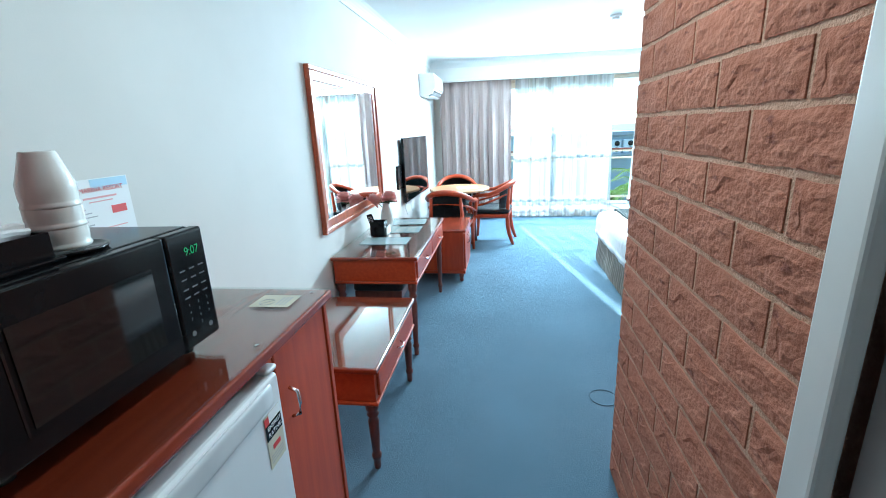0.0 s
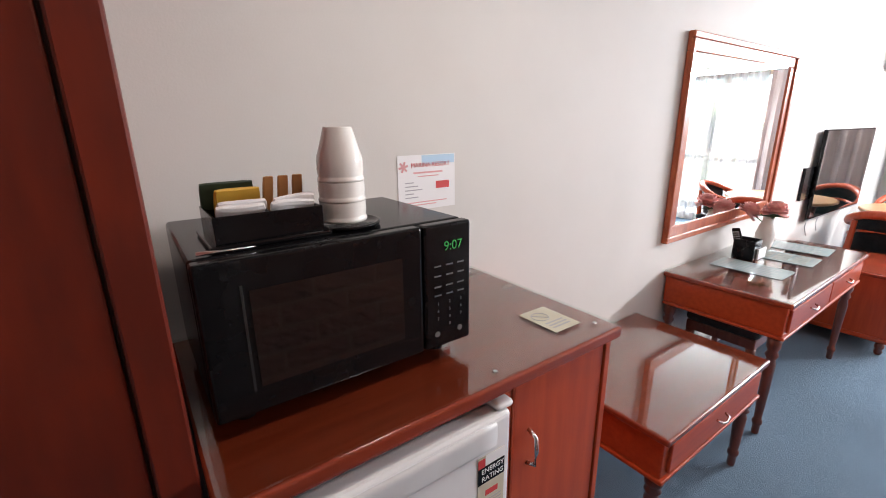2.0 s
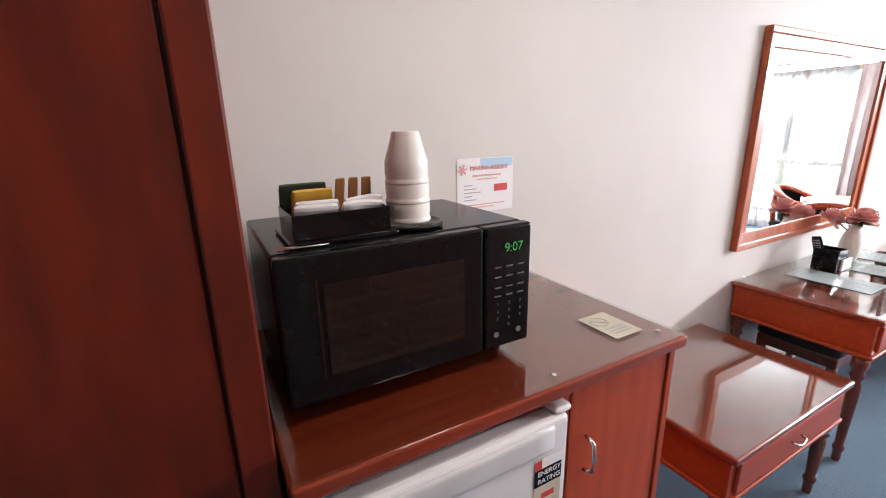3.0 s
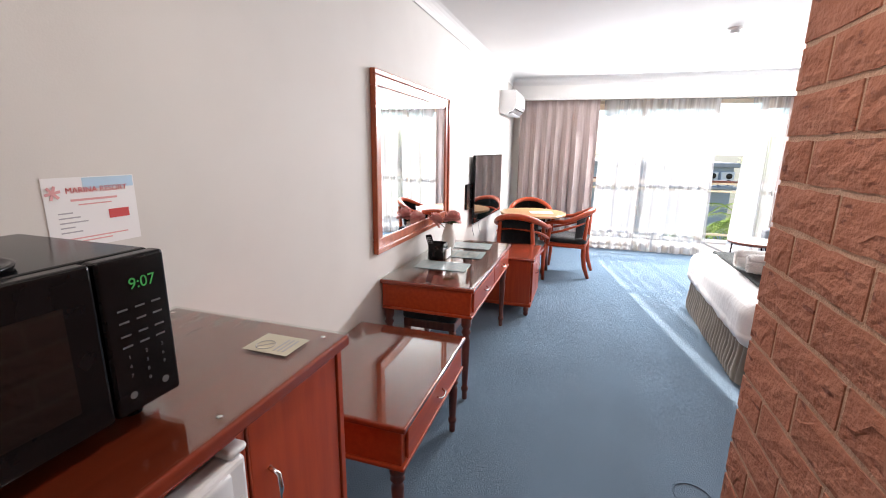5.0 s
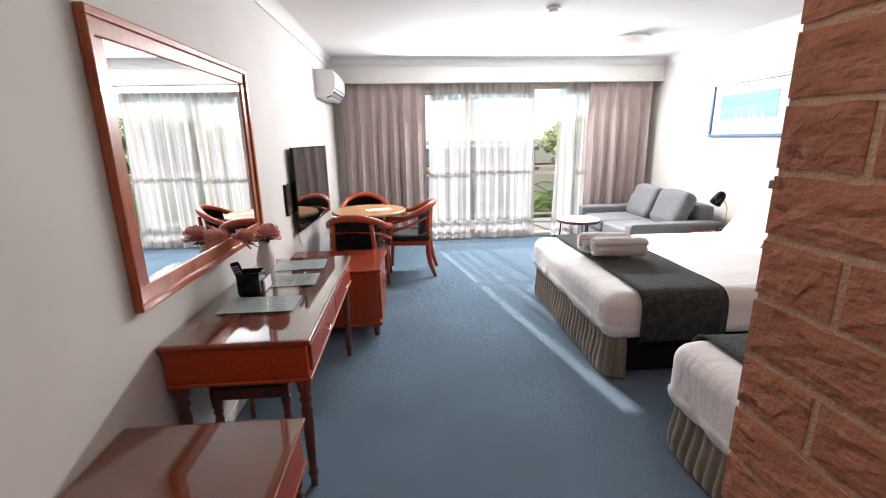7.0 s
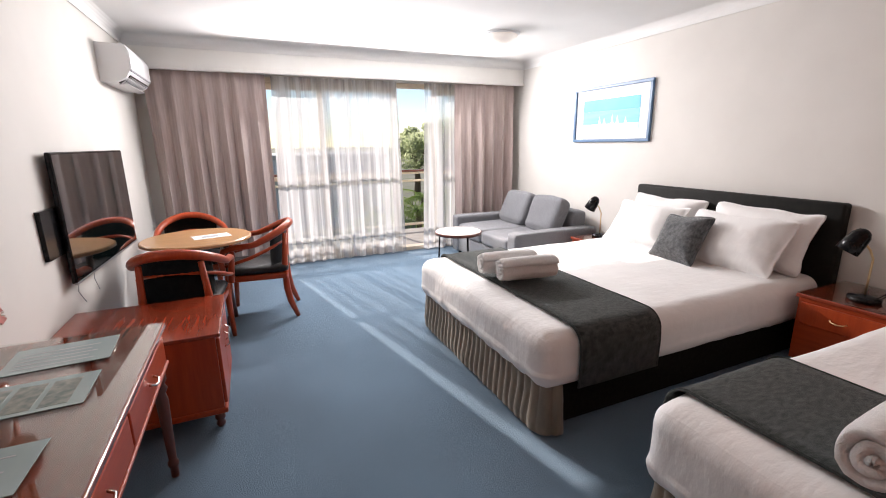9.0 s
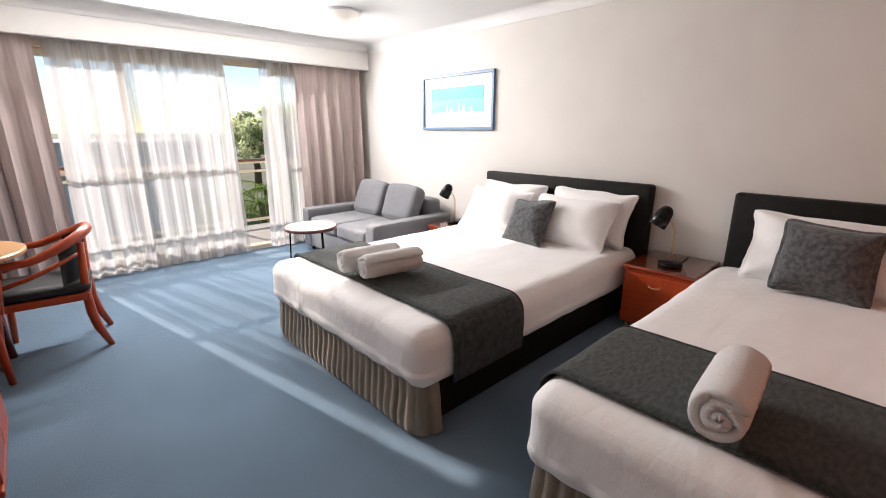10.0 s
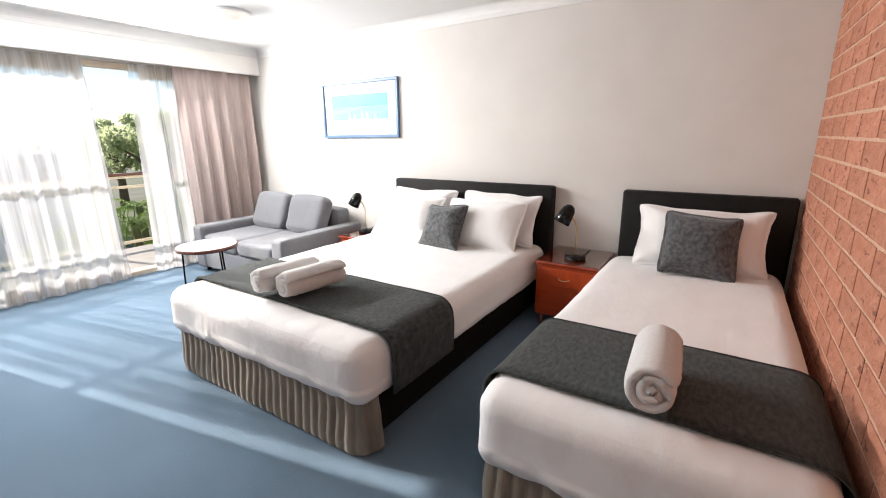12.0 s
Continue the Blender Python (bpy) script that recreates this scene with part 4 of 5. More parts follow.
def text(body, size, material, parent, m, name="lettering"):
    cu = bpy.data.curves.new(name, "FONT")
    cu.body, cu.size, cu.extrude = body, size, 0.0002
    cu.align_x, cu.align_y = "CENTER", "CENTER"
    tmp = bpy.data.objects.new("t", cu)
    scene.collection.objects.link(tmp)
    dg = bpy.context.evaluated_depsgraph_get()
    me = bpy.data.meshes.new_from_object(tmp.evaluated_get(dg))
    bpy.data.objects.remove(tmp)
    me.materials.clear()
    me.materials.append(material)
    ob = new(name, me)
    ob.parent = parent
    ob.matrix_basis = m
    return ob


def wallpose(x, y, z):
    """Facing +x, reading towards +y."""
    return Matrix(((0, 0, 1, x), (1, 0, 0, y), (0, 1, 0, z), (0, 0, 0, 1)))


def bars(parent, x, rows, material, name="print_line"):
    for y0, y1, z, h in rows:
        part(name, boxm(x, x + 0.0006, y0, y1, z - h / 2, z + h / 2), material, parent)


DIMP = mat("dim grey print", (0.11, 0.11, 0.115), None, 0.5)
GREEN = bpy.data.materials.new("green clock digits")
GREEN.use_nodes = True
GREEN.node_tree.nodes["Principled BSDF"].inputs["Base Color"].default_value = (0.02, 0.3, 0.05, 1)
GREEN.node_tree.nodes["Principled BSDF"].inputs["Emission Color"].default_value = (0.05, 1.0, 0.18, 1)
GREEN.node_tree.nodes["Principled BSDF"].inputs["Emission Strength"].default_value = 0.012
panel = [o for o in bpy.data.objects if o.name == "control_panel"][0]
text("9:07", 0.026, GREEN, panel, wallpose(MX + 0.0012, MY1 - 0.045, MZ1 - 0.045), "clock_digits")
for r, z in enumerate((0.082, 0.102, 0.124, 0.142)):
    for c in range(3):
        y = MY1 - 0.082 + c * 0.028
        bars(panel, MX + 0.0006, [(y - 0.008, y + 0.008, MZ1 - z, 0.003)], DIMP, "button_mark")
for i, ch in enumerate("1234567890"):
    y, z = (MY1 - 0.082 + (i % 3) * 0.028, MZ1 - 0.16 - (i // 3) * 0.016) if i < 9 else (MY1 - 0.054, MZ1 - 0.208)
    text(ch, 0.009, DIMP, panel, wallpose(MX + 0.0012, y, z), "keypad_digit")
for y in (MY1 - 0.084, MY1 - 0.028):
    part("button", lathe([(0.006, 0), (0.006, 0.001)], 14), DIMP, panel, "", False, pose(MX + 0.0, y, MZ1 - 0.225, 0, 90, 0))
part("door_seam", boxm(MX - 0.002, MX + 0.0008, MY0 + 0.058, MY0 + 0.062, MZ0 + 0.03, MZ1 - 0.04), BLACKG, [o for o in bpy.data.objects if o.name == "microwave_oven"][0])

# tray with tea, sugar and coffee sachets
t = thing("tea_tray", "black compartment tray on the microwave", "tray", -0.545, 0.69, MZ1 + 0.001)
part("base", boxm(-0.07, 0.075, -0.11, 0.08, 0.0, 0.008, 0.003), BLACKP, t)
part("coaster", lathe([(0.055, 0), (0.066, 0.002), (0.068, 0.008), (0.062, 0.008), (0.058, 0.005)], 32), BLACKP, t, "round black coaster under the cups", True, pose(0.017, 0.126, 0))
for a0, a1, b0, b1 in ((-0.06, -0.056, -0.10, 0.07), (0.06, 0.064, -0.10, 0.07), (-0.056, 0.06, -0.10, -0.096), (-0.056, 0.06, 0.066, 0.07), (-0.056, 0.06, -0.017, -0.013)):
    part("wall", boxm(a0, a1, b0, b1, 0.008, 0.05, 0.001), BLACKP, t)
YEL = mat("yellow tea sachet", (0.78, 0.52, 0.08), (0.72, 0.45, 0.06), 0.4, scale=20)
GOLD = mat("brown gold sachet", (0.48, 0.24, 0.08), (0.38, 0.18, 0.06), 0.4, scale=20)
for i in range(2):
    ob = solid("tea_bag", soft(0.065, 0.07, 0.008, 0.004, 4, 0.002, 30, seed=i), YEL, "yellow paper tea sachet with a red mark", "tea bag", "tea sachets", at=pose(-0.565 - 0.018 * i, 0.645, MZ1 + 0.05, 0, -65, 0))
    part("label_mark", boxm(-0.012, 0.006, -0.02, 0.02, 0.0085, 0.0095), RED, ob)
solid("tea_bag", soft(0.07, 0.085, 0.01, 0.004, 4), mat("dark green sachet", (0.03, 0.06, 0.035), None, 0.5), "dark green paper tea sachet standing in the tray", "tea bag", "tea sachets", at=pose(-0.597, 0.635, MZ1 + 0.055, 0, -72, 0))
for i in range(4):
    ob = solid("sugar_sachet", soft(0.045, 0.075, 0.012, 0.006, 4, 0.003, 30, seed=i), PAPER, "white and pink paper sugar sachet in the tray", "sachet", "sugar sachets", at=pose(-0.515 - 0.014 * (i % 2), 0.637 + 0.083 * (i // 2) + 0.006 * (i % 2), MZ1 + 0.038 + 0.006 * (i % 2), 0, -60, 5 * i - 8))
    part("label_mark", boxm(-0.006, 0.006, -0.018, 0.018, 0.0125, 0.0132), PINKP, ob)
for i in range(3):
    ob = solid("coffee_stick", soft(0.085, 0.019, 0.006, 0.003, 4), GOLD, "slim brown and gold coffee stick", "sachet", "coffee sticks", at=pose(-0.575, 0.697 + 0.026 * i, MZ1 + 0.055, 0, -74, 8 - 6 * i))
    part("label_mark", boxm(-0.012, 0.0, -0.006, 0.006, 0.0065, 0.0072), YEL, ob)


def cup(label, z):
    prof = [(0.041, 0.0), (0.0462, 0.002), (0.0468, 0.006), (0.0450, 0.010), (0.0442, 0.013), (0.0458, 0.022), (0.0448, 0.045), (0.0365, 0.070), (0.0285, 0.097), (0.027, 0.1), (0.0245, 0.1), (0.0235, 0.092)]
    return solid("cup", lathe(prof, 32), CERAMIC, label, "cup", "stacked upturned cups", smooth=True, at=pose(-0.528, 0.816, z))


for i in range(3):
    cup("white ceramic cup stacked upside down on the microwave", MZ1 + 0.0095 + 0.036 * i)
cups = [o for o in bpy.data.objects if o.name.startswith("cup")]
for i, o in enumerate(cups):
    o.scale = (0.94 - 0.015 * i, 0.94 - 0.015 * i, 0.97)
part("spoon", sweep([(0.082, -0.13, 0.004), (0.086, -0.09, 0.004), (0.088, -0.05, 0.004)], [0.007, 0.003, 0.003], 8, flat=0.5), CHROME, t, "small steel spoon", True)

# notice on the wall
t = thing("wall_notice", "white printed notice taped to the wall", "notice", LX, 1.235, 1.30)
part("sheet", boxm(0.0006, 0.0016, -0.103, 0.103, -0.075, 0.088), PAPER, t)
part("blue_wash", boxm(0.0017, 0.002, -0.02, 0.10, 0.06, 0.086), BLUEP, t)
text("MARINA RESORT", 0.0185, RED, t, wallpose(0.0024, 0.012, 0.058))
for i in range(3):
    part("splash_mark", boxm(-0.0003, 0.0003, -0.016, 0.016, -0.003, 0.003), PINKP, t, "", False, pose(0.0024 + 0.0002 * i, -0.084, 0.055, 60 * i + 12, 0, 0))
bars(t, 0.0018, [(-0.05, 0.055, 0.036, 0.005), (-0.035, 0.04, 0.025, 0.003)], PINKP)
bars(t, 0.0018, [(-0.08, -0.05 + 0.015 * (i % 3), 0.008 - 0.011 * i, 0.003) for i in range(5)], GREYP)
bars(t, 0.0018, [(0.03, 0.08, -0.004, 0.022)], RED)
bars(t, 0.0018, [(-0.085, 0.07, -0.052, 0.003), (-0.085, 0.03, -0.06, 0.003)], PINKP)

# card on the worktop
t = thing("no_smoking_card", "small cream no smoking card on the worktop", "card", -0.415, 1.29, KZ + 0.0068, 0)
part("card", boxm(-0.065, 0.055, -0.045, 0.045, 0, 0.0008), CREAM, t)
ring = [(0.022 * math.cos(a * 0.314), 0.022 * math.sin(a * 0.314), 0) for a in range(21)]
part("symbol", sweep([(px - 0.025, py - 0.012, 0.0012) for px, py, _ in ring], 0.0012, 4), GREYP, t)
part("symbol", sweep([(-0.04, -0.028, 0.0012), (-0.01, 0.004, 0.0012)], 0.0012, 4), GREYP, t)
for i in range(3):
    part("print_line", boxm(0.008 + 0.012 * i, 0.013 + 0.012 * i, -0.03, 0.03, 0.0009, 0.0013), GREYP, t)

# fridge door details
fr = [o for o in bpy.data.objects if o.name == "bar_fridge"][0]
# raised block; its greyer white paints in the shade of the grip recess
part("handle_recess", soft(0.012, 0.40, 0.055, 0.006, 6), mat("white plastic in painted shade", (0.66, 0.67, 0.68), None, 0.35), fr, "recessed grip along the door top", True, pose(KX + 0.001, 0.80, 0.865))
lab = part("energy_label", boxm(KX + 0.0005, KX + 0.0012, 0.9530, 1.0230, 0.7150, 0.8550), CREAM, fr, "energy rating sticker")
part("black_band", boxm(KX + 0.0013, KX + 0.0017, 0.9530, 1.0230, 0.7900, 0.8300), BLACKP, fr)
part("red_square", boxm(KX + 0.0013, KX + 0.002, 0.9530, 0.9710, 0.8300, 0.8500), RED, fr)
part("white_arch", boxm(KX + 0.0013, KX + 0.0017, 0.9720, 1.0230, 0.8310, 0.8550), PAPER, fr)
text("ENERGY", 0.016, PAPER, fr, wallpose(KX + 0.0022, 0.9910, 0.8190))
text("RATING", 0.016, PAPER, fr, wallpose(KX + 0.0022, 0.9910, 0.8010))
part("red_bar", boxm(KX + 0.0013, KX + 0.0018, 0.9730, 1.0060, 0.7570, 0.7700), RED, fr)
bars(fr, KX + 0.0013, [(0.9600, 1.0160, 0.7450 - 0.008 * i, 0.002) for i in range(3)], GREYP)
part("maker_mark", boxm(KX + 0.0003, KX + 0.001, 0.80, 0.86, 0.69, 0.705), GREYP, fr, "small grey maker mark")

# ---- small things, desk ----
t = thing("vase", "white ceramic vase with pink artificial flowers", "vase", -0.70, 3.58, 0.711)
part("body", lathe([(0.032, 0), (0.036, 0.006), (0.05, 0.06), (0.052, 0.10), (0.04, 0.15), (0.026, 0.185), (0.03, 0.20), (0.024, 0.195)], 28), CERAMIC, t, "", True)
PETAL = mat("dusty pink petals", (0.78, 0.33, 0.31), (0.84, 0.52, 0.46), 0.7, scale=30)
PALE = mat("pale cream petals", (0.80, 0.66, 0.58), (0.74, 0.56, 0.48), 0.7, scale=30)
LEAF = mat("green leaves", (0.07, 0.13, 0.04), (0.04, 0.09, 0.03), 0.6, scale=30)
rf = random.Random(9)


def petal_ball(r, n):
    bm = bmesh.new()
    for i in range(n):
        ring = i / n
        a = i * 2.4
        tilt = 0.1 + 2.0 * ring
        L1, W1 = r * (0.7 + 0.35 * ring), r * (0.45 + 0.3 * ring)
        d = Vector((math.cos(a) * math.sin(tilt), math.sin(a) * math.sin(tilt), math.cos(tilt)))
        sd = Vector((-math.sin(a), math.cos(a), 0))
        up = d.cross(sd)
        g = []
        for u in (0.1, 0.5, 0.85, 1.0):
            w = W1 * math.sin(math.pi * min(0.92, u * 0.75 + 0.1))
            g.append([bm.verts.new(d * L1 * u + sd * w * k - up * 0.25 * W1 * (1 - k * k) + Vector((0, 0, 0.1 * r * u * u))) for k in (-1, 0, 1)])
        for p, q in zip(g, g[1:]):
            for j in range(2):
                bm.faces.new((p[j], p[j + 1], q[j + 1], q[j]))
    return bm


for x, y, z, r, m in ((0.035, -0.02, 0.25, 0.072, PETAL), (-0.085, -0.06, 0.235, 0.066, PETAL), (0.03, 0.055, 0.225, 0.045, PALE), (-0.02, 0.05, 0.24, 0.04, PETAL)):
    part("stem", sweep([(0, 0, 0.15), (x * 0.6, y * 0.6, 0.2), (x, y, z)], 0.003, 6), LEAF, t)
    part("flower", petal_ball(r, 22), m, t, "", True, pose(x, y, z, rf.uniform(-30, 30), rf.uniform(-20, 40), 0))
for i in range(7):
    a = i * 0.9
    bm = bmesh.new()
    vs = [bm.verts.new(p) for p in ((0, 0, 0), (0.03, 0.016, 0.012), (0.075, 0, 0.0), (0.03, -0.016, 0.012))]
    bm.faces.new((vs[0], vs[1], vs[2]))
    bm.faces.new((vs[0], vs[2], vs[3]))
    part("leaf", bm, LEAF, t, "", False, pose(0, 0, 0.205, 0, rf.uniform(-25, 5), math.degrees(a)))

t = thing("desk_caddy", "black pen caddy holding a remote control", "caddy", -0.70, 3.33, 0.711, 0)
for a0, a1, b0, b1, h in ((-0.055, 0.055, -0.05, -0.046, 0.11), (-0.055, -0.051, -0.046, 0.046, 0.11), (0.051, 0.055, -0.046, 0.046, 0.11), (-0.055, 0.055, 0.046, 0.05, 0.11), (-0.055, 0.055, 0.05, 0.11, 0.05)):
    part("wall", boxm(a0, a1, b0, b1, 0, h, 0.001), BLACKP, t)
part("card_holder", boxm(0.056, 0.066, -0.01, 0.10, 0, 0.06, 0.002), PAPER, t, "white folded card")
ob = solid("remote_control", soft(0.045, 0.018, 0.17, 0.008, 6), BLACKP, "black remote control standing in the caddy", "remote control", smooth=True, at=pose(-0.72, 3.32, 0.72, 14, -12, 0))
for i in range(5):
    for j in range(3):
        part("button", boxm(-0.014 + 0.011 * j, -0.007 + 0.011 * j, -0.0105, -0.009, 0.09 + 0.014 * i, 0.098 + 0.014 * i), GREYP, ob)


def folder(label, x, y, w, d, rz, material, photos=0):
    t = thing("information_sheet", label, "paper", x, y, 0.7105, rz, group="papers on the desk")
    part("sheet", boxm(-w / 2, w / 2, -d / 2, d / 2, 0, 0.002), material, t)
    for i in range(photos):
        part("photo", boxm(-w / 2 + 0.02 + i * 0.085, -w / 2 + 0.09 + i * 0.085, -d / 2 + 0.02, d / 2 - 0.03, 0.0021, 0.0026), mat("printed photo", (0.12, 0.17, 0.15), (0.30, 0.30, 0.26), 0.4, scale=35), t)
    if not photos:
        for i in range(5):
            part("print_line", boxm(-w / 2 + 0.03, w / 2 - 0.05 - 0.02 * (i % 2), -d / 2 + 0.03 + 0.03 * i, -d / 2 + 0.036 + 0.03 * i, 0.0021, 0.0025), GREYP, t)


SHEET = mat("pale green laminated sheet", (0.36, 0.44, 0.43), (0.32, 0.40, 0.39), 0.25, scale=3)
folder("laminated sheet lying under the desk flowers", -0.57, 3.80, 0.30, 0.21, 4, SHEET)
folder("laminated sheet with photographs on the desk", -0.56, 3.50, 0.30, 0.21, 2, SHEET, 3)
folder("pale laminated sheet on the desk glass", -0.60, 3.14, 0.34, 0.20, 0, SHEET)
t = thing("menu_card", "white printed card lying on the round table", "card", -0.22, 5.75, 0.7355, 15)
part("card", boxm(-0.13, 0.13, -0.08, 0.08, 0, 0.002), PAPER, t)
part("print_block", boxm(-0.07, 0.05, -0.04, 0.03, 0.0021, 0.0025), GREYP, t)

# cables under the television
for y, dy in ((4.95, 0.1), (5.25, 0.06)):
    solid("cable", sweep([(LX + 0.03, y, 0.71), (LX + 0.012, y + dy * 0.3, 0.66), (LX + 0.008, y + dy * 0.2, 0.62), (LX + 0.01, y + dy, 0.535)], 0.003, 6), GREYP, "thin grey cable hanging below the television", "cable", "television cables", smooth=True)

# entry ceiling light, an unseen fitting added to go with the fill lamp
t = thing("ceiling_light", "unseen round white oyster ceiling light added over the entry", "ceiling light", 0.15, 1.25, CZ)
part("rim", lathe([(0.185, -0.02), (0.19, -0.015), (0.19, 0)], 36), WHITEP, t)
part("diffuser", lathe([(0.03, -0.085), (0.09, -0.078), (0.14, -0.06), (0.172, -0.03), (0.178, -0.012)], 36), OPAL, t, "opal glass dome", True)

# worn ring pressed into the carpet
t = solid("carpet_ring", sweep([(0.075 * math.cos(a * 0.262), 0.075 * math.sin(a * 0.262), 0.002) for a in range(25)], 0.0022, 6), mat("dark worn carpet", (0.085, 0.135, 0.185), None, 0.95), "faint dark ring mark in the carpet", "mark", smooth=True, at=pose(0.80, 2.37, 0.0005))

# baseboards
structure("baseboard_east", boxm(RX - 0.014, RX, 5.5, WY, 0, 0.07, 0.003), GLOSSW, "white painted baseboard")
structure("baseboard_west", boxm(LX, LX + 0.0035, 0.52, WY, 0, 0.07), GLOSSW, "white painted baseboard")

# ---- neighbours, trees ----
HOUSE = mat("blue grey weatherboard", (0.46, 0.52, 0.58), (0.42, 0.48, 0.54), 0.7, scale=2, stretch=(0.3, 0.3, 6))
ROOF = mat("grey metal roof", (0.42, 0.44, 0.46), (0.36, 0.38, 0.40), 0.5, scale=3)
t = thing("neighbour_house", "blue-grey flat-roofed house beyond the balcony", "house", -12, 30, -3.8)
part("wall", boxm(0, 20.4, 0, 9, 0, 4.4), HOUSE, t)
part("roof", boxm(-0.3, 20.6, -0.4, 9.4, 4.4, 4.65, 0.05), ROOF, t)
part("ledge", boxm(0, 20.4, -1.2, -0.01, 3.2, 3.36, 0.03), ROOF, t)
for x in (4.0, 8.0, 12.0, 16.0, 18.6):
    w = part("window", boxm(x - 0.5, x + 0.5, -0.05, -0.005, 0.9, 2.1, 0.01), GLOSSW, t)
    part("pane", boxm(x - 0.42, x + 0.42, -0.06, -0.052, 0.98, 2.02), BLACKG, w)
for x in (19.1, 19.9):
    u = thing("outdoor_unit", "white outdoor air conditioning unit on a ledge", "air conditioner", -12 + x, 29.3, -0.44, group="outdoor units")
    part("case", boxm(-0.34, 0.34, -0.15, 0.15, 0, 0.8, 0.02), WHITEP, u)
    for z in (0.22, 0.58):
        part("fan_grille", lathe([(0.15, 0), (0.16, 0.02), (0.05, 0.03)], 20), BLACKP, u, "", False, pose(0.08, -0.15, z, 90, 0, 0))

BARK = mat("grey bark", (0.16, 0.12, 0.09), (0.10, 0.08, 0.06), 0.9, scale=8, bump=0.5)


def leafy(name, c, through):
    m = mat(name, c, tuple(v * 0.6 for v in c), 0.7, scale=1.2)
    n, k = m.node_tree.nodes, m.node_tree.links
    tl, mx = n.new("ShaderNodeBsdfTranslucent"), n.new("ShaderNodeMixShader")
    tl.inputs[0].default_value, mx.inputs[0].default_value = (*through, 1), 0.6
    k.new(n["Principled BSDF"].outputs[0], mx.inputs[1])
    k.new(tl.outputs[0], mx.inputs[2])
    k.new(mx.outputs[0], n["Material Output"].inputs[0])
    return m


CROWN = leafy("olive green foliage", (0.15, 0.19, 0.09), (0.58, 0.66, 0.40))
FROND = leafy("bright palm fronds", (0.16, 0.24, 0.07), (0.50, 0.66, 0.22))


def leaves(clumps, n, size, seed):
    rnd = np.random.RandomState(seed)
    vs, fs = [], []
    for cx, cy, cz, r, flat in clumps:
        for i in range(n):
            d = rnd.normal(size=3)
            d /= np.linalg.norm(d) + 1e-9
            p = np.array((cx, cy, cz)) + d * r * rnd.uniform(0.55, 1.0) * np.array((1, 1, flat))
            a, b = rnd.normal(size=3), rnd.normal(size=3)
            a *= size / np.linalg.norm(a)
            b *= size * 0.5 / np.linalg.norm(b)
            k = len(vs)
            vs += [tuple(p - a), tuple(p + b), tuple(p + a), tuple(p - b)]
            fs.append((k, k + 1, k + 2, k + 3))
    bm = bmesh.new()
    me = bpy.data.meshes.new("tmp")
    me.from_pydata(vs, [], fs)
    bm.from_mesh(me)
    bpy.data.meshes.remove(me)
    return bm


def tree(label, x, y, h, r, seed, n=250):
    rnd = random.Random(seed)
    t = thing("tree", label, "tree", x, y, -3.8, group="trees beyond the balcony")
    part("trunk", sweep([(0, 0, 0), (0.1, 0.05, h * 0.3), (-0.1, 0.1, h * 0.6), (0.05, 0, h * 0.85)], [0.35, 0.28, 0.2, 0.08], 10), BARK, t, "", True)
    clumps = []
    for i in range(26):
        a, q = rnd.uniform(0, 6.28), rnd.uniform(0.15, 1.0) ** 0.6
        cz = h * rnd.uniform(0.45, 0.95)
        rr = r * q * (1.1 - 0.55 * (cz / h))
        c = (rr * math.cos(a), rr * math.sin(a), cz)
        clumps.append((*c, r * rnd.uniform(0.2, 0.34), 0.55))
        if i % 3 == 0:
            part("limb", sweep([(0, 0, h * 0.4), (c[0] * 0.5, c[1] * 0.5, (h * 0.4 + cz) / 2 + 0.2), c], [0.14, 0.09, 0.04], 6), BARK, t, "", True)
    part("crown", leaves(clumps, n, 0.17, seed), CROWN, t)


tree("broad leafy tree with an open olive crown", 15.2, 36, 7.1, 4.6, 1)
tree("broad leafy tree with an open olive crown", 21.0, 38, 7.4, 5.8, 2)
tree("tall tree behind the neighbouring house", 15.0, 42, 6.7, 3.2, 3)
tree("leafy tree beyond the balcony", 17.0, 25, 6.0, 4.2, 4)
tree("tall tree behind the neighbouring house", -6.0, 40, 7.0, 5.0, 5)
tree("leafy tree beyond the balcony", 27.0, 27, 7.0, 5.0, 6)


def palm(x, y, z, seed):
    rnd = random.Random(seed)
    t = thing("palm", "bright green palm below the balcony", "palm", x, y, -3.8, group="palms")
    part("trunk", sweep([(0, 0, 0), (0.05, 0, z * 0.5), (0, 0, z)], [0.14, 0.11, 0.09], 8), BARK, t, "", True)
    for i in range(16):
        a, lift, L1 = i * 0.8 + rnd.uniform(-0.2, 0.2), rnd.uniform(0.1, 1.1), rnd.uniform(1.2, 1.7)
        bm = bmesh.new()
        pts = [Vector((math.cos(a) * L1 * u, math.sin(a) * L1 * u, z + L1 * (lift * u - 0.9 * u * u))) for u in (0, 0.25, 0.5, 0.75, 1.0)]
        sweep(pts, 0.012, 4, bm)
        sd = Vector((-math.sin(a), math.cos(a), 0))
        for j in range(22):
            u = 0.1 + 0.9 * j / 22
            k = min(3, int(u * 4))
            p = pts[k].lerp(pts[k + 1], u * 4 - k)
            for sgn in (-1, 1):
                tip = p + sd * sgn * 0.38 * math.sin(math.pi * (0.15 + 0.8 * u)) + Vector((math.cos(a) * 0.12, math.sin(a) * 0.12, -0.12))
                w = Vector((math.cos(a), math.sin(a), 0)) * 0.018
                bm.faces.new([bm.verts.new(q) for q in (p - w, p + w, tip)])
        part("frond", bm, FROND, t)


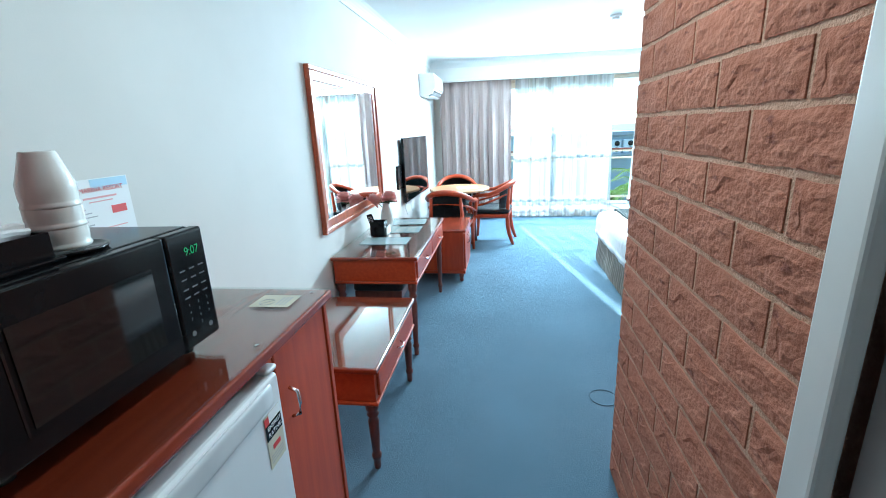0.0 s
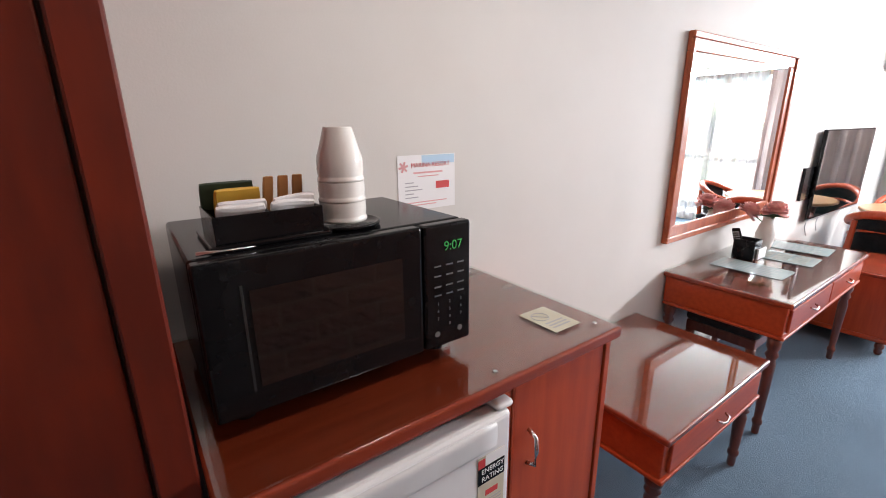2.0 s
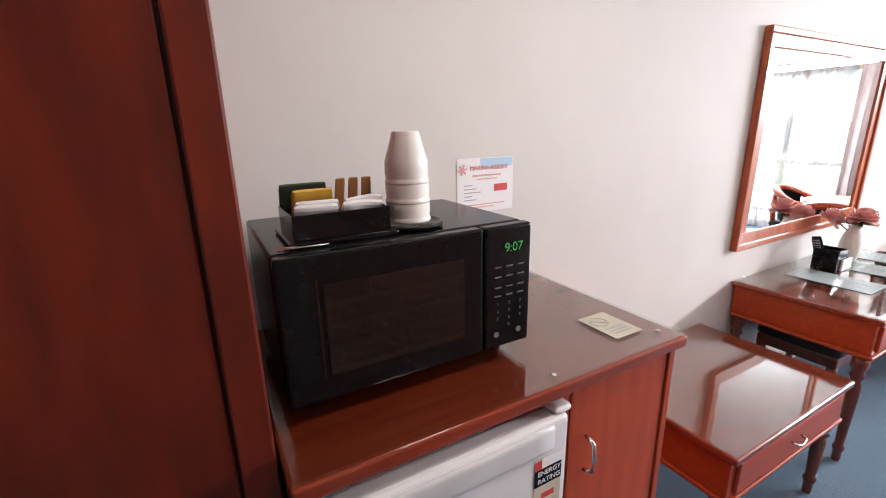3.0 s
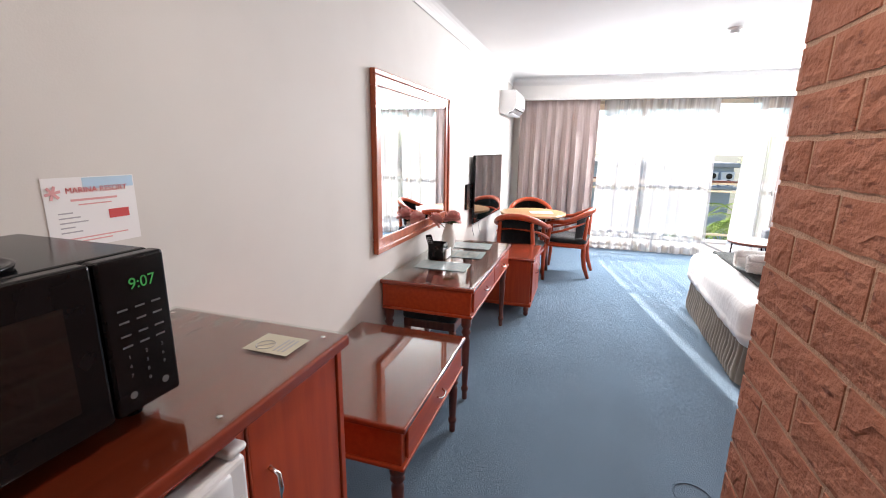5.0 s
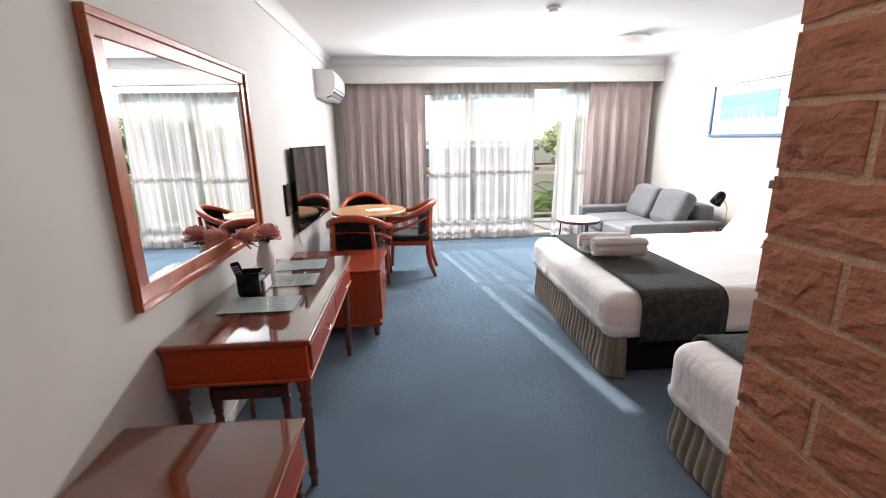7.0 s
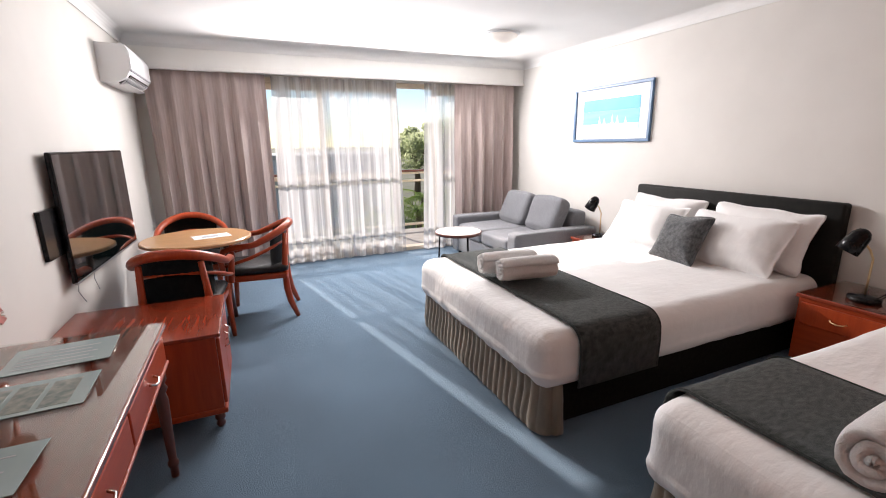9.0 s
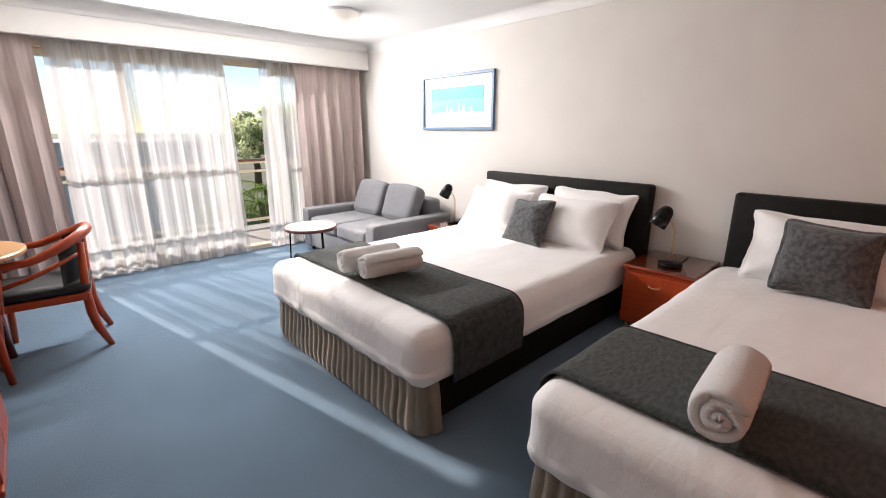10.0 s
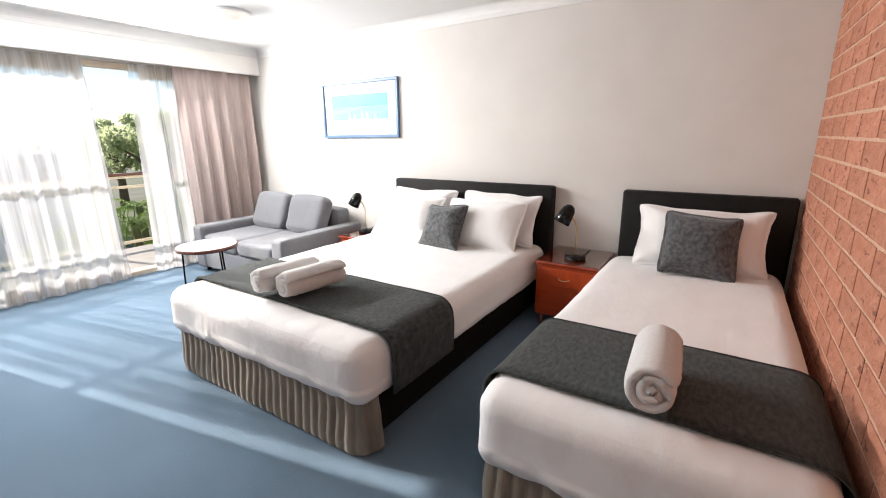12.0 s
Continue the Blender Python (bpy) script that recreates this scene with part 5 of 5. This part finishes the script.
for px, py, pz in ((4.4, 13.5, 3.4), (5.0, 14.6, 3.6), (3.8, 15.2, 3.0), (5.7, 13.2, 3.1), (6.6, 14.4, 3.3)):
    palm(px, py, pz, int(px * 10))

# ---- bricks ----
BL, BH, JT = 0.29, 0.093, 0.014
rb = random.Random(4)


def brick_mesh(length, seed):
    bm = bmesh.new()
    nx, nz = 7, 4
    rr = random.Random(seed)
    g = []
    for j in range(nz + 1):
        row = []
        for i in range(nx + 1):
            rim = i in (0, nx) or j in (0, nz)
            d = 0.0 if rim else rr.uniform(0.0, 0.006)
            jx = 0 if i in (0, nx) else rr.uniform(-0.012, 0.012)
            jz = rr.uniform(-0.002, 0.002) if rim else rr.uniform(-0.008, 0.008)
            row.append(bm.verts.new((length * (i / nx - 0.5) + jx, -d, BH * (j / nz - 0.5) + jz)))
        g.append(row)
    for a, b in zip(g, g[1:]):
        for i in range(nx):
            bm.faces.new((a[i], a[i + 1], b[i + 1], b[i]))
    ring = [g[0][i] for i in range(nx + 1)] + [g[j][nx] for j in range(1, nz + 1)] + [g[nz][i] for i in range(nx - 1, -1, -1)] + [g[j][0] for j in range(nz - 1, 0, -1)]
    back = [bm.verts.new((v.co.x, 0.012, v.co.z)) for v in ring]
    for i in range(len(ring)):
        j = (i + 1) % len(ring)
        bm.faces.new((ring[j], ring[i], back[i], back[j]))
    bmesh.ops.recalc_face_normals(bm, faces=bm.faces)
    me = bpy.data.meshes.new("brick")
    bm.to_mesh(me)
    bm.free()
    me.materials.append(BRICK)
    return me


WHOLE = [brick_mesh(BL, i) for i in range(10)]
CUT = {}


def lay(wall, origin, along, angle, run, limit):
    """Stretcher bond along one face; pieces past the limit are joined in one part."""
    rest = bmesh.new()
    made = 0
    for c in range(29):
        z = 0.0535 + c * (BH + JT)
        if z + BH / 2 > CZ - 0.002:
            break
        u = 0.0 if c % 2 == 0 else -(BL + JT) / 2
        while u < run - 0.02:
            a, b = max(u, 0.0), min(u + BL, run)
            if b - a > 0.03:
                length = round(b - a, 3)
                if abs(length - BL) < 0.002:
                    me = rb.choice(WHOLE)
                else:
                    key = (length, rb.randrange(3))
                    me = CUT.setdefault(key, None) or brick_mesh(length, key[1] + 50)
                    CUT[key] = me
                p = Vector(origin) + Vector(along) * ((a + b) / 2) + Vector((0, 0, z))
                m = pose(*p, 0, 0, angle)
                if made < limit:
                    ob = new("brick", me)
                    ob.parent = wall
                    ob.matrix_basis = m
                    made += 1
                else:
                    k = len(rest.verts)
                    rest.from_mesh(me)
                    rest.verts.ensure_lookup_table()
                    bmesh.ops.transform(rest, matrix=m, verts=rest.verts[k:])
            u += BL + JT
    if len(rest.verts):
        ob = part("brickwork", rest, BRICK, wall)
        ob["kind"] = "stuff"
    else:
        rest.free()


lay(wall_brick_2, (BX + 0.004, BY - 0.004, 0), (0, -1, 0), -90, BY - 0.806, 300)
lay(wall_brick, (RX - 0.004, BY - 0.004, 0), (-1, 0, 0), 180, RX - BX - 0.008, 300)
